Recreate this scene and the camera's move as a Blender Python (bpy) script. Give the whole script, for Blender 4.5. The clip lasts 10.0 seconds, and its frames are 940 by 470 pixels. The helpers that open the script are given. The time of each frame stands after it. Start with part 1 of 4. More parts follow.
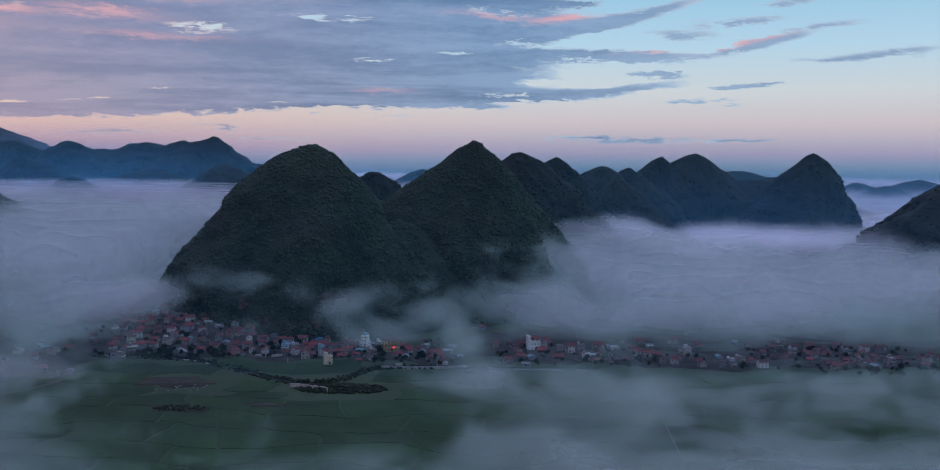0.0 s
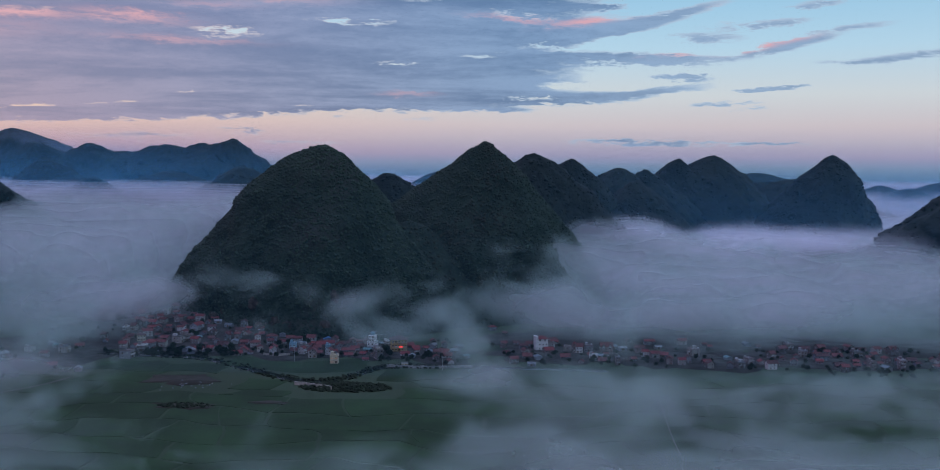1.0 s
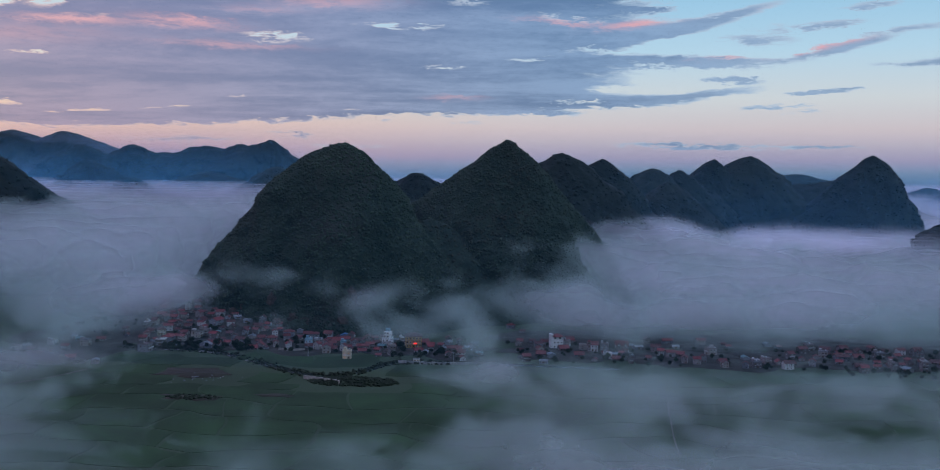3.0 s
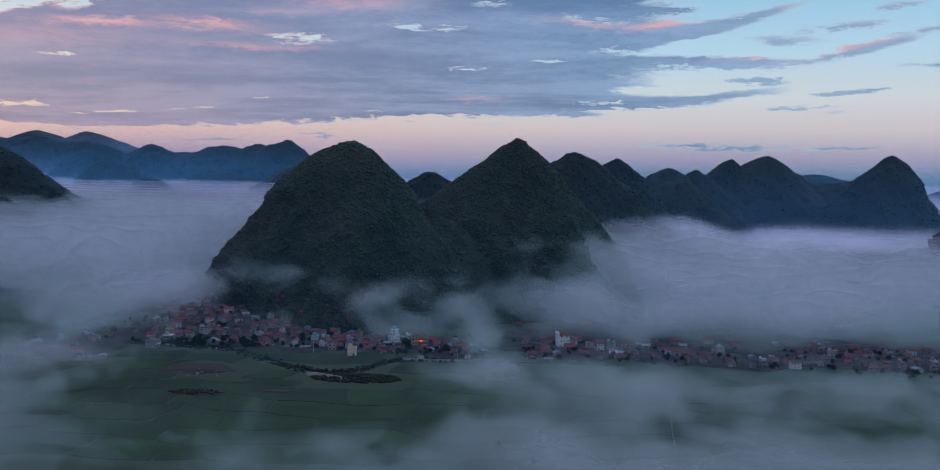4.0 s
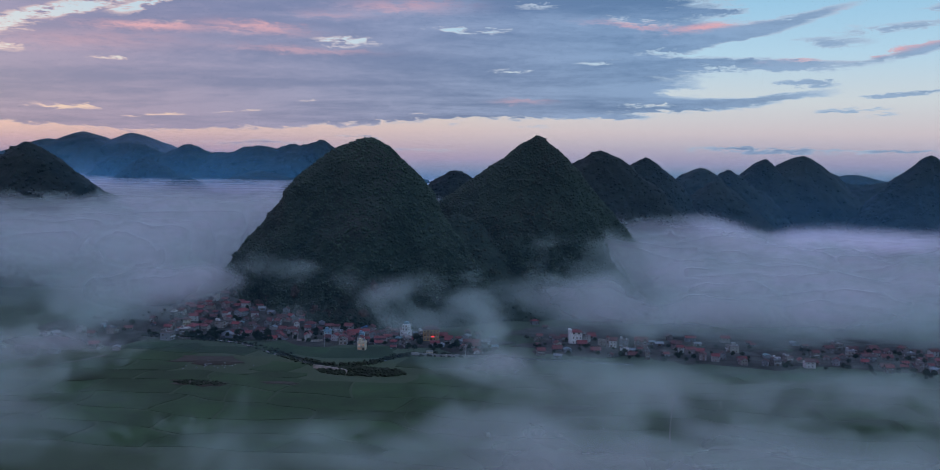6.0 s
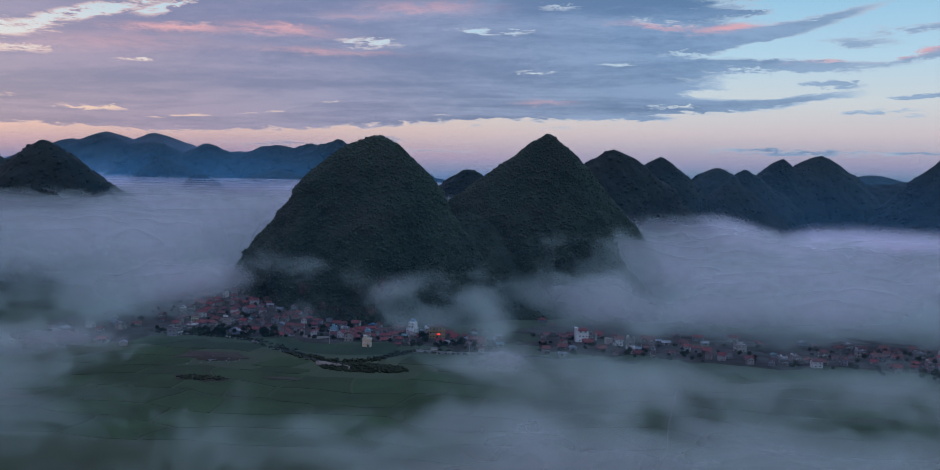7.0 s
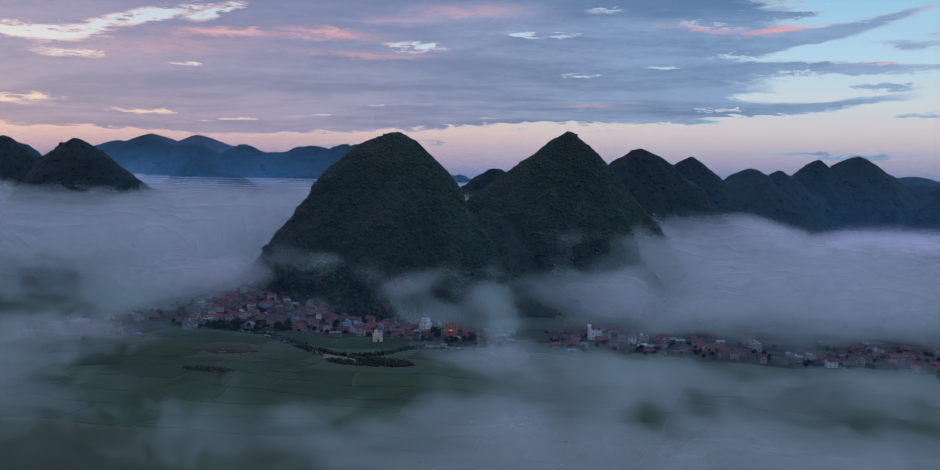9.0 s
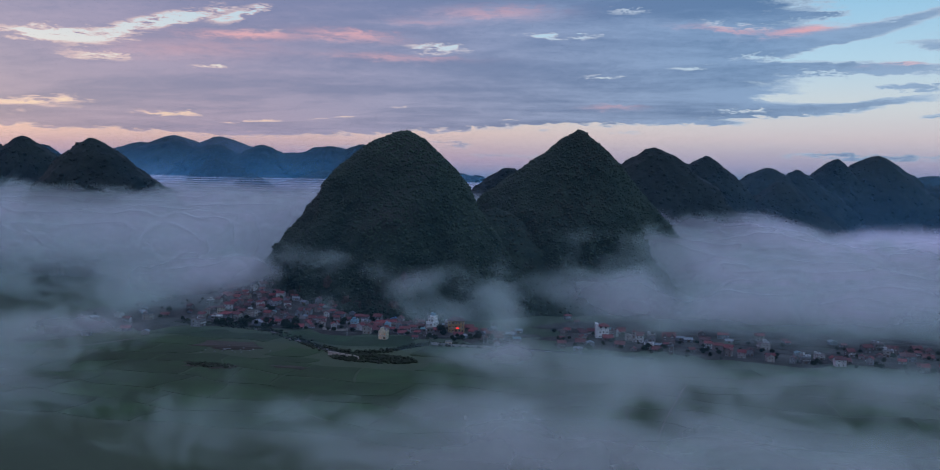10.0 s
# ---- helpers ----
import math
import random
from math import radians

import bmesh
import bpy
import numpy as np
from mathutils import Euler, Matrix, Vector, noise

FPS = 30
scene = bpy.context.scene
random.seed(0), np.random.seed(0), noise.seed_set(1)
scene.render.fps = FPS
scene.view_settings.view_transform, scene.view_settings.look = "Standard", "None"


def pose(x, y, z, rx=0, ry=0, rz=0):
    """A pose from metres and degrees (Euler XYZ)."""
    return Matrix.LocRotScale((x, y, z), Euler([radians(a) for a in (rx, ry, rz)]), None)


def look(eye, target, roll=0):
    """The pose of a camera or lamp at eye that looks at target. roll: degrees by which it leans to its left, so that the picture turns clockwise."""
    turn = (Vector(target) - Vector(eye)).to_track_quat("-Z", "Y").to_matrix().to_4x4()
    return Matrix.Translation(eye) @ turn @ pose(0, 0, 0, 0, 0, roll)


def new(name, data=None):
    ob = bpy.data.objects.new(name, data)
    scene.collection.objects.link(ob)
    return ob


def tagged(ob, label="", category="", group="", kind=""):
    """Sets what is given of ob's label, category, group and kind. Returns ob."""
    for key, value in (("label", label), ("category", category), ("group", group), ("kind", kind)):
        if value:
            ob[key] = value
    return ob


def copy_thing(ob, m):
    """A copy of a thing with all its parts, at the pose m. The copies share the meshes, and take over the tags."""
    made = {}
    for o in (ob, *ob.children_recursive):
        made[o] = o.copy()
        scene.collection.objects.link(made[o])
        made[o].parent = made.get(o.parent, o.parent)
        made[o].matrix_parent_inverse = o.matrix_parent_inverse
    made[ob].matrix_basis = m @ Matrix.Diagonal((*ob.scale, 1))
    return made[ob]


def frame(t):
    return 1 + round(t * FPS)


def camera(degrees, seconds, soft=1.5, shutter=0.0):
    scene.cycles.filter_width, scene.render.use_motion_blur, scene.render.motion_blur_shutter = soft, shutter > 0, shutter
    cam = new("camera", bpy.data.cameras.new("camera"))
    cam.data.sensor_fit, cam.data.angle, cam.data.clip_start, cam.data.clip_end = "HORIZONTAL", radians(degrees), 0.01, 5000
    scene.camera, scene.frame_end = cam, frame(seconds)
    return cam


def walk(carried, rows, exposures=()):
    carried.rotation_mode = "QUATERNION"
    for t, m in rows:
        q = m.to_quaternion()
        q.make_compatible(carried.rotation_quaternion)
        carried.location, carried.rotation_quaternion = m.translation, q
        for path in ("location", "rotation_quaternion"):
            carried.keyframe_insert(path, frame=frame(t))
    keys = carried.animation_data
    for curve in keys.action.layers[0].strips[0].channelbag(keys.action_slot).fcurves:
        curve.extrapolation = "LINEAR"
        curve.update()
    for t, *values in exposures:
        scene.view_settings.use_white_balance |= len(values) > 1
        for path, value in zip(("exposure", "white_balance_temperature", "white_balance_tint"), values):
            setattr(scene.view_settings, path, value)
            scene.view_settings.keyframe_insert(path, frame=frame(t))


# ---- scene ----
cam = camera(52.7, 10.0, soft=0.9)
METRES, EYE, TILT, LEAN, TURN = 120.0, 132.0, -3.8, -0.8, 0.0
ROWS = [
    (0.0, 0.0, 0.0, 0.0, -0.0, 0.0, 0.0),
    (0.5, 0.049, -0.0005, -0.0101, 0.71, 0.1, -0.06),
    (1.0, 0.0981, 0.0005, -0.0198, 1.41, 0.19, -0.11),
    (1.5, 0.1475, 0.0023, -0.03, 2.13, 0.28, -0.18),
    (2.0, 0.1961, 0.0055, -0.0396, 2.83, 0.32, -0.25),
    (2.5, 0.2454, 0.0079, -0.0491, 3.54, 0.36, -0.3),
    (4.0, 0.3919, 0.0274, -0.0793, 5.58, 0.46, -0.53),
    (4.5, 0.4404, 0.034, -0.0892, 6.23, 0.49, -0.62),
    (5.0, 0.4891, 0.0413, -0.0989, 6.89, 0.52, -0.72),
    (5.5, 0.537, 0.0499, -0.1089, 7.56, 0.56, -0.77),
    (7.0, 0.6802, 0.0827, -0.1393, 9.57, 0.64, -1.07),
    (7.5, 0.7281, 0.0939, -0.1491, 10.24, 0.68, -1.17),
    (8.0, 0.7751, 0.1065, -0.1594, 10.93, 0.72, -1.25),
    (8.5, 0.8216, 0.1203, -0.1693, 11.6, 0.75, -1.36),
    (9.0, 0.8682, 0.1353, -0.18, 12.25, 0.79, -1.41),
    (9.5, 0.9144, 0.15, -0.1903, 12.92, 0.81, -1.43),
    (10.0, 0.9601, 0.1667, -0.2005, 13.61, 0.85, -1.46),
]
walk(cam, [(t, pose(0, 0, EYE, TILT, LEAN, TURN) @ pose(METRES * x, METRES * y, METRES * z, 90 + pitch, roll, yaw)) for t, x, y, z, yaw, pitch, roll in ROWS])
# the mist is a deep stack of thin see-through layers
scene.cycles.transparent_max_bounces = 64
scene.cycles.max_bounces, scene.cycles.diffuse_bounces, scene.cycles.glossy_bounces = 3, 2, 1


# ---- colour and node helpers ----
def lin(r, g, b):
    """A display colour, 0 to 255, as linear RGBA."""
    return tuple(((c / 255 + 0.055) / 1.055) ** 2.4 if c > 10 else c / 3294.6 for c in (r, g, b)) + (1.0,)


class Nodes:
    """A short way to write node trees."""

    def __init__(self, tree):
        self.tree = tree

    def add(self, kind, **inputs):
        n = self.tree.nodes.new(kind)
        for k, v in inputs.items():
            self.put(n.inputs[k.replace("_", " ")], v)
        return n

    def put(self, socket, v):
        if isinstance(v, bpy.types.NodeSocket):
            self.tree.links.new(v, socket)
        else:
            socket.default_value = v

    def math(self, op, a, b=0.0, c=0.0, clamp=False):
        n = self.tree.nodes.new("ShaderNodeMath")
        n.operation, n.use_clamp = op, clamp
        for s, v in zip(n.inputs, (a, b, c)):
            self.put(s, v)
        return n.outputs[0]

    def step(self, x, lo, hi):
        n = self.tree.nodes.new("ShaderNodeMapRange")
        n.interpolation_type = "SMOOTHSTEP"
        for s, v in zip(n.inputs, (x, lo, hi, 0.0, 1.0)):
            self.put(s, v)
        return n.outputs[0]

    def mix(self, f, a, b, blend="MIX"):
        n = self.tree.nodes.new("ShaderNodeMix")
        n.data_type, n.blend_type = "RGBA", blend
        self.put(n.inputs[0], f)
        self.put(n.inputs[6], a)
        self.put(n.inputs[7], b)
        return n.outputs[2]

    def ramp(self, f, stops):
        n = self.tree.nodes.new("ShaderNodeValToRGB")
        e = n.color_ramp.elements
        for i, (p, c) in enumerate(stops):
            el = e[i] if i < 2 else e.new(p)
            el.position, el.color = p, c
        self.put(n.inputs[0], f)
        return n.outputs[0]

    def noise(self, vector, scale, detail=4.0, rough=0.55, warp=0.0):
        n = self.tree.nodes.new("ShaderNodeTexNoise")
        self.put(n.inputs["Vector"], vector)
        n.inputs["Scale"].default_value, n.inputs["Detail"].default_value = scale, detail
        n.inputs["Roughness"].default_value, n.inputs["Distortion"].default_value = rough, warp
        return n.outputs[0]

    def xyz(self, x, y, z=0.0):
        n = self.tree.nodes.new("ShaderNodeCombineXYZ")
        for s, v in zip(n.inputs, (x, y, z)):
            self.put(s, v)
        return n.outputs[0]


# ---- the dawn sky: azimuth and elevation in degrees, 0 is ahead, left is minus ----
GAPS = [
    (-29.1, 6.41, 1.4, 0.18, 0.0, 0.9), (-27.4, 5.04, 0.4, 0.14, -0.05, 0.4), (-16.1, 8.02, 2.1, 0.32, -0.01, 0.9), (-8.8, 8.87, 2.7, 0.21, -0.03, 1.0),
    (-18.2, 4.62, 0.7, 0.09, 0.03, 0.6), (-0.9, 7.0, 1.6, 0.21, -0.01, 0.8), (-5.9, 6.53, 1.4, 0.11, -0.02, 0.9), (1.9, 4.57, 1.5, 0.14, -0.01, 1.0),
    (-11.4, 3.9, 0.9, 0.09, 0.02, 0.7), (-31.4, 3.72, 2.1, 0.14, -0.02, 0.75), (-26.8, 3.47, 2.5, 0.14, 0.06, 0.8), (-22.4, 3.81, 2.0, 0.11, 0.09, 0.7),
    (2.4, 7.63, 2.1, 0.18, -0.08, 0.5), (-8.6, 3.68, 2.2, 0.11, 0.07, 0.8),
]
GAPS_WIDE = [
    (-32.0, 8.78, 2.5, 0.42, 0.25, 1.3), (-27.7, 9.46, 1.3, 0.28, 0.39, 0.8), (-37.3, 7.72, 3.2, 0.49, -0.01, 1.0), (-34.9, 6.72, 2.5, 0.32, -0.03, 0.7),
    (-38.7, 4.0, 3.1, 0.25, 0.06, 0.6), (7.9, 6.05, 2.0, 0.39, 0.04, 1.0), (4.5, 5.45, 1.7, 0.14, -0.0, 0.7), (0.6, 9.42, 2.1, 0.25, -0.1, 0.5),
    (-5.1, 10.18, 1.8, 0.18, -0.08, 0.4), (6.8, 8.1, 2.4, 0.35, 0.19, 0.8), (-1.9, 8.14, 2.1, 0.14, -0.09, 0.3),
]
STREAKS = [
    (11.4, 5.91, 1.5, 0.21, -0.07, 0.9), (16.6, 5.19, 2.3, 0.11, 0.05, 0.8), (14.2, 4.37, 1.9, 0.09, 0.04, 0.6), (15.4, 4.13, 1.1, 0.09, 0.04, 0.5),
    (9.7, 2.01, 5.6, 0.14, -0.02, 0.9), (16.4, 1.98, 2.7, 0.09, -0.05, 0.7), (16.8, 7.51, 2.4, 0.32, 0.2, 0.9), (12.6, 4.39, 1.3, 0.09, 0.1, 0.4),
    (9.3, 5.09, 3.6, 0.25, 0.09, 0.8), (8.6, 6.96, 4.3, 0.32, -0.03, 0.9), (5.2, 4.68, 3.1, 0.32, 0.03, 0.7), (9.5, 9.11, 4.6, 0.42, 0.26, 0.9),
    (4.1, 8.47, 3.8, 0.42, 0.04, 0.7), (12.1, 8.12, 2.2, 0.35, -0.03, 0.6), (16.4, 8.86, 3.0, 0.28, 0.06, 0.6), (0.7, 3.92, 2.1, 0.14, -0.01, 0.7),
]
STREAKS_LOW = [
    (-14.8, 2.4, 1.2, 0.18, -0.1, 0.8), (-20.2, 1.94, 3.1, 0.18, -0.0, 0.55), (-11.4, 1.8, 2.9, 0.11, -0.01, 0.5), (-25.5, 2.03, 3.9, 0.21, 0.01, 0.4),
    (5.8, 9.87, 1.4, 0.14, -0.02, 0.6), (-4.2, 3.26, 1.4, 0.07, -0.01, 0.3), (18.2, 9.77, 2.0, 0.25, 0.05, 0.7), (22.8, 6.69, 4.0, 0.32, 0.07, 0.7),
    (20.5, 8.49, 2.5, 0.28, 0.05, 0.5),
]
PINKS = [
    (-27.1, 8.34, 3.0, 0.21, 0.02, 0.9), (-21.2, 8.59, 2.7, 0.28, -0.04, 0.8), (-18.5, 7.44, 3.4, 0.21, -0.01, 0.5), (-30.2, 7.4, 4.5, 0.49, 0.05, 0.35),
    (5.8, 9.13, 2.0, 0.18, 0.1, 0.9), (14.4, 9.84, 1.2, 0.14, 0.01, 0.9), (11.3, 7.24, 1.5, 0.14, 0.03, 0.9), (15.9, 7.6, 1.8, 0.18, 0.2, 0.9),
    (-12.2, 10.15, 3.2, 0.32, 0.01, 0.5), (-16.5, 9.57, 2.1, 0.18, -0.0, 0.3), (1.3, 9.24, 2.1, 0.14, -0.1, 0.6), (-5.4, 4.73, 1.4, 0.14, -0.0, 0.4),
    (15.5, 9.16, 2.1, 0.14, 0.06, 0.7),
]


def sky():
    world = bpy.data.worlds.new("dawn_sky")
    scene.world = world
    world.use_nodes = True
    world.node_tree.nodes.clear()
    n = Nodes(world.node_tree)
    co = n.add("ShaderNodeTexCoord").outputs["Generated"]
    sep = n.add("ShaderNodeSeparateXYZ", Vector=co)
    x, y, z = sep.outputs
    az = n.math("MULTIPLY", n.math("ARCTAN2", x, y), 57.2958)
    el = n.math("MULTIPLY", n.math("ARCSINE", z), 57.2958)
    # the cloud deck lies flat, so its pattern narrows towards the horizon
    low = n.math("ADD", n.math("MAXIMUM", z, 0.0), 0.05)

    def plane(stretch, lift):
        return n.xyz(n.math("MULTIPLY", n.math("DIVIDE", x, low), stretch), n.math("DIVIDE", y, low), lift)

    big = n.noise(plane(0.7, 3.7), 0.45, 4, 0.55)
    tex = n.noise(plane(0.8, 1.9), 1.3, 7, 0.62, 0.3)
    roll = n.noise(plane(0.45, 7.3), 1.0, 5, 0.58, 0.5)
    shred = n.noise(n.xyz(n.math("MULTIPLY", az, 0.45), n.math("MULTIPLY", el, 2.6), 4.1), 1.0, 7, 0.68)
    # ragged edges for the placed clouds
    frays = n.noise(n.xyz(n.math("MULTIPLY", az, 0.9), n.math("MULTIPLY", el, 3.4), 8.4), 1.0, 8, 0.72, 0.4)
    u = n.math("MULTIPLY_ADD", n.math("SUBTRACT", frays, 0.5), 5.0, n.math("MULTIPLY_ADD", n.math("SUBTRACT", tex, 0.5), 3.0, az))
    v = n.math("MULTIPLY_ADD", n.math("SUBTRACT", frays, 0.5), 1.1, n.math("MULTIPLY_ADD", n.math("SUBTRACT", roll, 0.5), 0.6, el))

    def blobs(rows, lo=0.30, hi=0.62):
        total = None
        for a, e, w, h, slope, amp in rows:
            p = n.math("MULTIPLY", n.math("SUBTRACT", u, a), 1 / w)
            q = n.math("MULTIPLY", n.math("SUBTRACT", n.math("MULTIPLY_ADD", n.math("SUBTRACT", u, a), -slope, v), e), 1 / h)
            g = n.math("EXPONENT", n.math("MULTIPLY", n.math("MULTIPLY_ADD", p, p, n.math("MULTIPLY", q, q)), -1.0))
            total = n.math("MULTIPLY_ADD", g, amp, total if total else 0.0)
        return n.math("MULTIPLY", total, n.step(shred, lo, hi))

    # clear sky: elevation ramps for the rosy west and the paler east
    f = n.math("DIVIDE", el, 30.0, clamp=True)
    east = n.ramp(f, [(0.0, lin(86, 124, 156)), (1.0, lin(96, 140, 190)), (0.02, lin(122, 142, 172)), (0.04, lin(160, 152, 184)), (0.10, lin(204, 187, 197)),
                      (0.16, lin(206, 206, 214)), (0.25, lin(180, 206, 228)), (0.36, lin(150, 192, 224))])
    west = n.ramp(f, [(0.0, lin(96, 124, 160)), (1.0, lin(110, 145, 190)), (0.02, lin(146, 138, 172)), (0.05, lin(194, 154, 174)), (0.10, lin(218, 178, 176)),
                      (0.14, lin(228, 198, 184)), (0.25, lin(214, 208, 214)), (0.36, lin(176, 200, 222))])
    side = n.step(az, -32.0, 6.0)
    clear = n.mix(side, west, east)
    # the closed deck, with a lower edge that climbs to the right
    edge = n.math("MULTIPLY_ADD", n.math("MAXIMUM", az, -26.0), 0.055, 3.95)
    over = n.step(n.math("SUBTRACT", v, edge), -0.20, 0.40)
    reach = n.math("SUBTRACT", 1.0, n.step(n.math("MULTIPLY_ADD", n.math("SUBTRACT", big, 0.5), 10.0, az), -1.0, 12.0))
    high = n.step(el, 11.0, 16.0)
    reach = n.math("MAXIMUM", reach, n.math("MULTIPLY", high, 0.75))
    cover = n.math("MULTIPLY", over, reach)
    raw = n.math("MULTIPLY_ADD", cover, 0.95, n.math("MULTIPLY", n.math("SUBTRACT", big, 0.5), 0.7))
    raw = n.math("MULTIPLY_ADD", n.math("SUBTRACT", tex, 0.5), 1.0, raw)
    raw = n.math("MULTIPLY_ADD", n.math("SUBTRACT", shred, 0.5), 0.5, n.math("MULTIPLY_ADD", n.math("SUBTRACT", frays, 0.5), 0.7, raw))
    raw = n.math("ADD", raw, n.math("ADD", blobs(STREAKS, 0.1, 0.45), blobs(STREAKS_LOW, 0.1, 0.45)))
    raw = n.math("SUBTRACT", raw, n.math("ADD", blobs(GAPS, 0.34, 0.58), blobs(GAPS_WIDE, 0.30, 0.55)))
    dens = n.step(raw, 0.26, 0.52)
    # thin rims catch the light, thick hearts are grey-blue
    body = n.mix(side, lin(149, 134, 171), lin(126, 151, 192))
    shade = n.mix(side, lin(114, 113, 158), lin(82, 112, 158))
    rim = n.mix(side, lin(206, 172, 182), lin(170, 186, 212))
    folds = n.math("MULTIPLY_ADD", frays, 0.18, n.math("ADD", n.math("MULTIPLY", roll, 0.5), n.math("MULTIPLY_ADD", tex, 0.35, n.math("MULTIPLY", big, 0.22))))
    cloud = n.mix(n.step(folds, 0.53, 0.74), shade, body)
    cloud = n.mix(n.step(raw, 0.40, 0.72), rim, cloud)
    cloud = n.mix(n.math("MULTIPLY", n.step(az, 2.0, 14.0), 0.35), cloud, rim)
    pink = n.math("MULTIPLY", blobs(PINKS, 0.25, 0.55), 1.0, clamp=True)
    cloud = n.mix(pink, cloud, lin(226, 160, 172))
    colour = n.mix(n.math("MULTIPLY", dens, 0.96), clear, cloud)
    # below the horizon: the murk of the valley
    colour = n.mix(n.step(z, -0.03, 0.0), lin(92, 116, 150), colour)
    # a faint Nishita glow of the sun that has not risen over the ranges yet
    nish = n.add("ShaderNodeTexSky")
    nish.sky_type, nish.sun_disc = "NISHITA", False
    nish.sun_elevation, nish.sun_rotation = radians(SUN_EL), radians(SUN_AZ)
    glow = n.mix(1.0, nish.outputs[0], (0.02, 0.02, 0.02, 1.0), "MULTIPLY")
    colour = n.mix(1.0, colour, glow, "ADD")
    lift = n.math("MULTIPLY_ADD", n.step(el, 11.0, 45.0), ZENITH, 1.0)
    colour = n.mix(1.0, colour, n.xyz(n.math("MULTIPLY", lift, 0.92), lift, lift), "MULTIPLY")
    bg = n.add("ShaderNodeBackground", Color=colour, Strength=SKY)
    out = n.add("ShaderNodeOutputWorld")
    world.node_tree.links.new(bg.outputs[0], out.inputs[0])


# ---- light ----
SKY, ZENITH, SUN, SUN_EL, SUN_AZ = 1.0, 1.5, 0.12, 4.0, -62.0
sky()
sun = new("sun", bpy.data.lights.new("sun", "SUN"))
sun.data.energy, sun.data.angle, sun.data.color = SUN, radians(25), (1.0, 0.72, 0.66)
sun.matrix_world = look((0, 0, 900), Vector((0, 0, 900)) - Vector((math.sin(radians(SUN_AZ)), math.cos(radians(SUN_AZ)), math.tan(radians(12)))))


# ---- materials ----
def material(name):
    m = bpy.data.materials.new(name)
    m.use_nodes = True
    m.node_tree.nodes.clear()
    return m, Nodes(m.node_tree)


def finish(m, n, shader):
    out = n.add("ShaderNodeOutputMaterial")
    m.node_tree.links.new(shader, out.inputs[0])
    return m


def surface(name, dark, light, scale, rough=0.9, fine=None, bump=0.3, size=0.3, third=None, vary=0.0, island=0.0):
    """A rough natural or built surface: two colours by broad noise, a finer grain over them, and relief."""
    m, n = material(name)
    at = n.add("ShaderNodeNewGeometry").outputs["Position"]
    broad = n.noise(at, scale, 4, 0.6)
    grain = n.noise(at, fine or scale * 9, 3, 0.6)
    c = n.mix(n.step(n.math("ADD", n.math("MULTIPLY", broad, 0.65), n.math("MULTIPLY", grain, 0.35)), 0.36, 0.64), dark, light)
    if third:
        c = n.mix(n.math("MULTIPLY", n.step(n.noise(at, scale * 0.37, 3, 0.6), 0.55, 0.68), 0.8), c, third)
    if island:
        k = n.math("MULTIPLY_ADD", n.add("ShaderNodeNewGeometry").outputs["Random Per Island"], 2 * island, 1 - island)
        c = n.mix(1.0, c, n.xyz(k, k, k), "MULTIPLY")
    if vary:
        r = n.add("ShaderNodeObjectInfo").outputs["Random"]
        k = n.math("MULTIPLY_ADD", r, 2 * vary, 1 - vary)
        c = n.mix(1.0, c, n.xyz(k, k, k), "MULTIPLY")
    b = n.add("ShaderNodeBump", Height=grain, Strength=bump, Distance=size)
    p = n.add("ShaderNodeBsdfPrincipled", Base_Color=c, Roughness=rough, Normal=b.outputs[0])
    p.inputs["Specular IOR Level"].default_value = 0.25
    return finish(m, n, p.outputs[0])


FOREST = surface("forest_slope", (0.010, 0.019, 0.014, 1), (0.028, 0.041, 0.026, 1), 0.03, fine=0.35, bump=0.8, size=1.5, third=(0.034, 0.032, 0.026, 1))
LEAVES = surface("leaf_canopy", (0.015, 0.027, 0.018, 1), (0.036, 0.050, 0.031, 1), 0.02, fine=0.9, bump=0.4, size=0.8, third=(0.036, 0.034, 0.024, 1), island=0.22)
FAR_FOREST = surface("far_forest", (0.006, 0.010, 0.009, 1), (0.016, 0.021, 0.015, 1), 0.012, fine=0.12, bump=0.6, size=4, island=0.2)


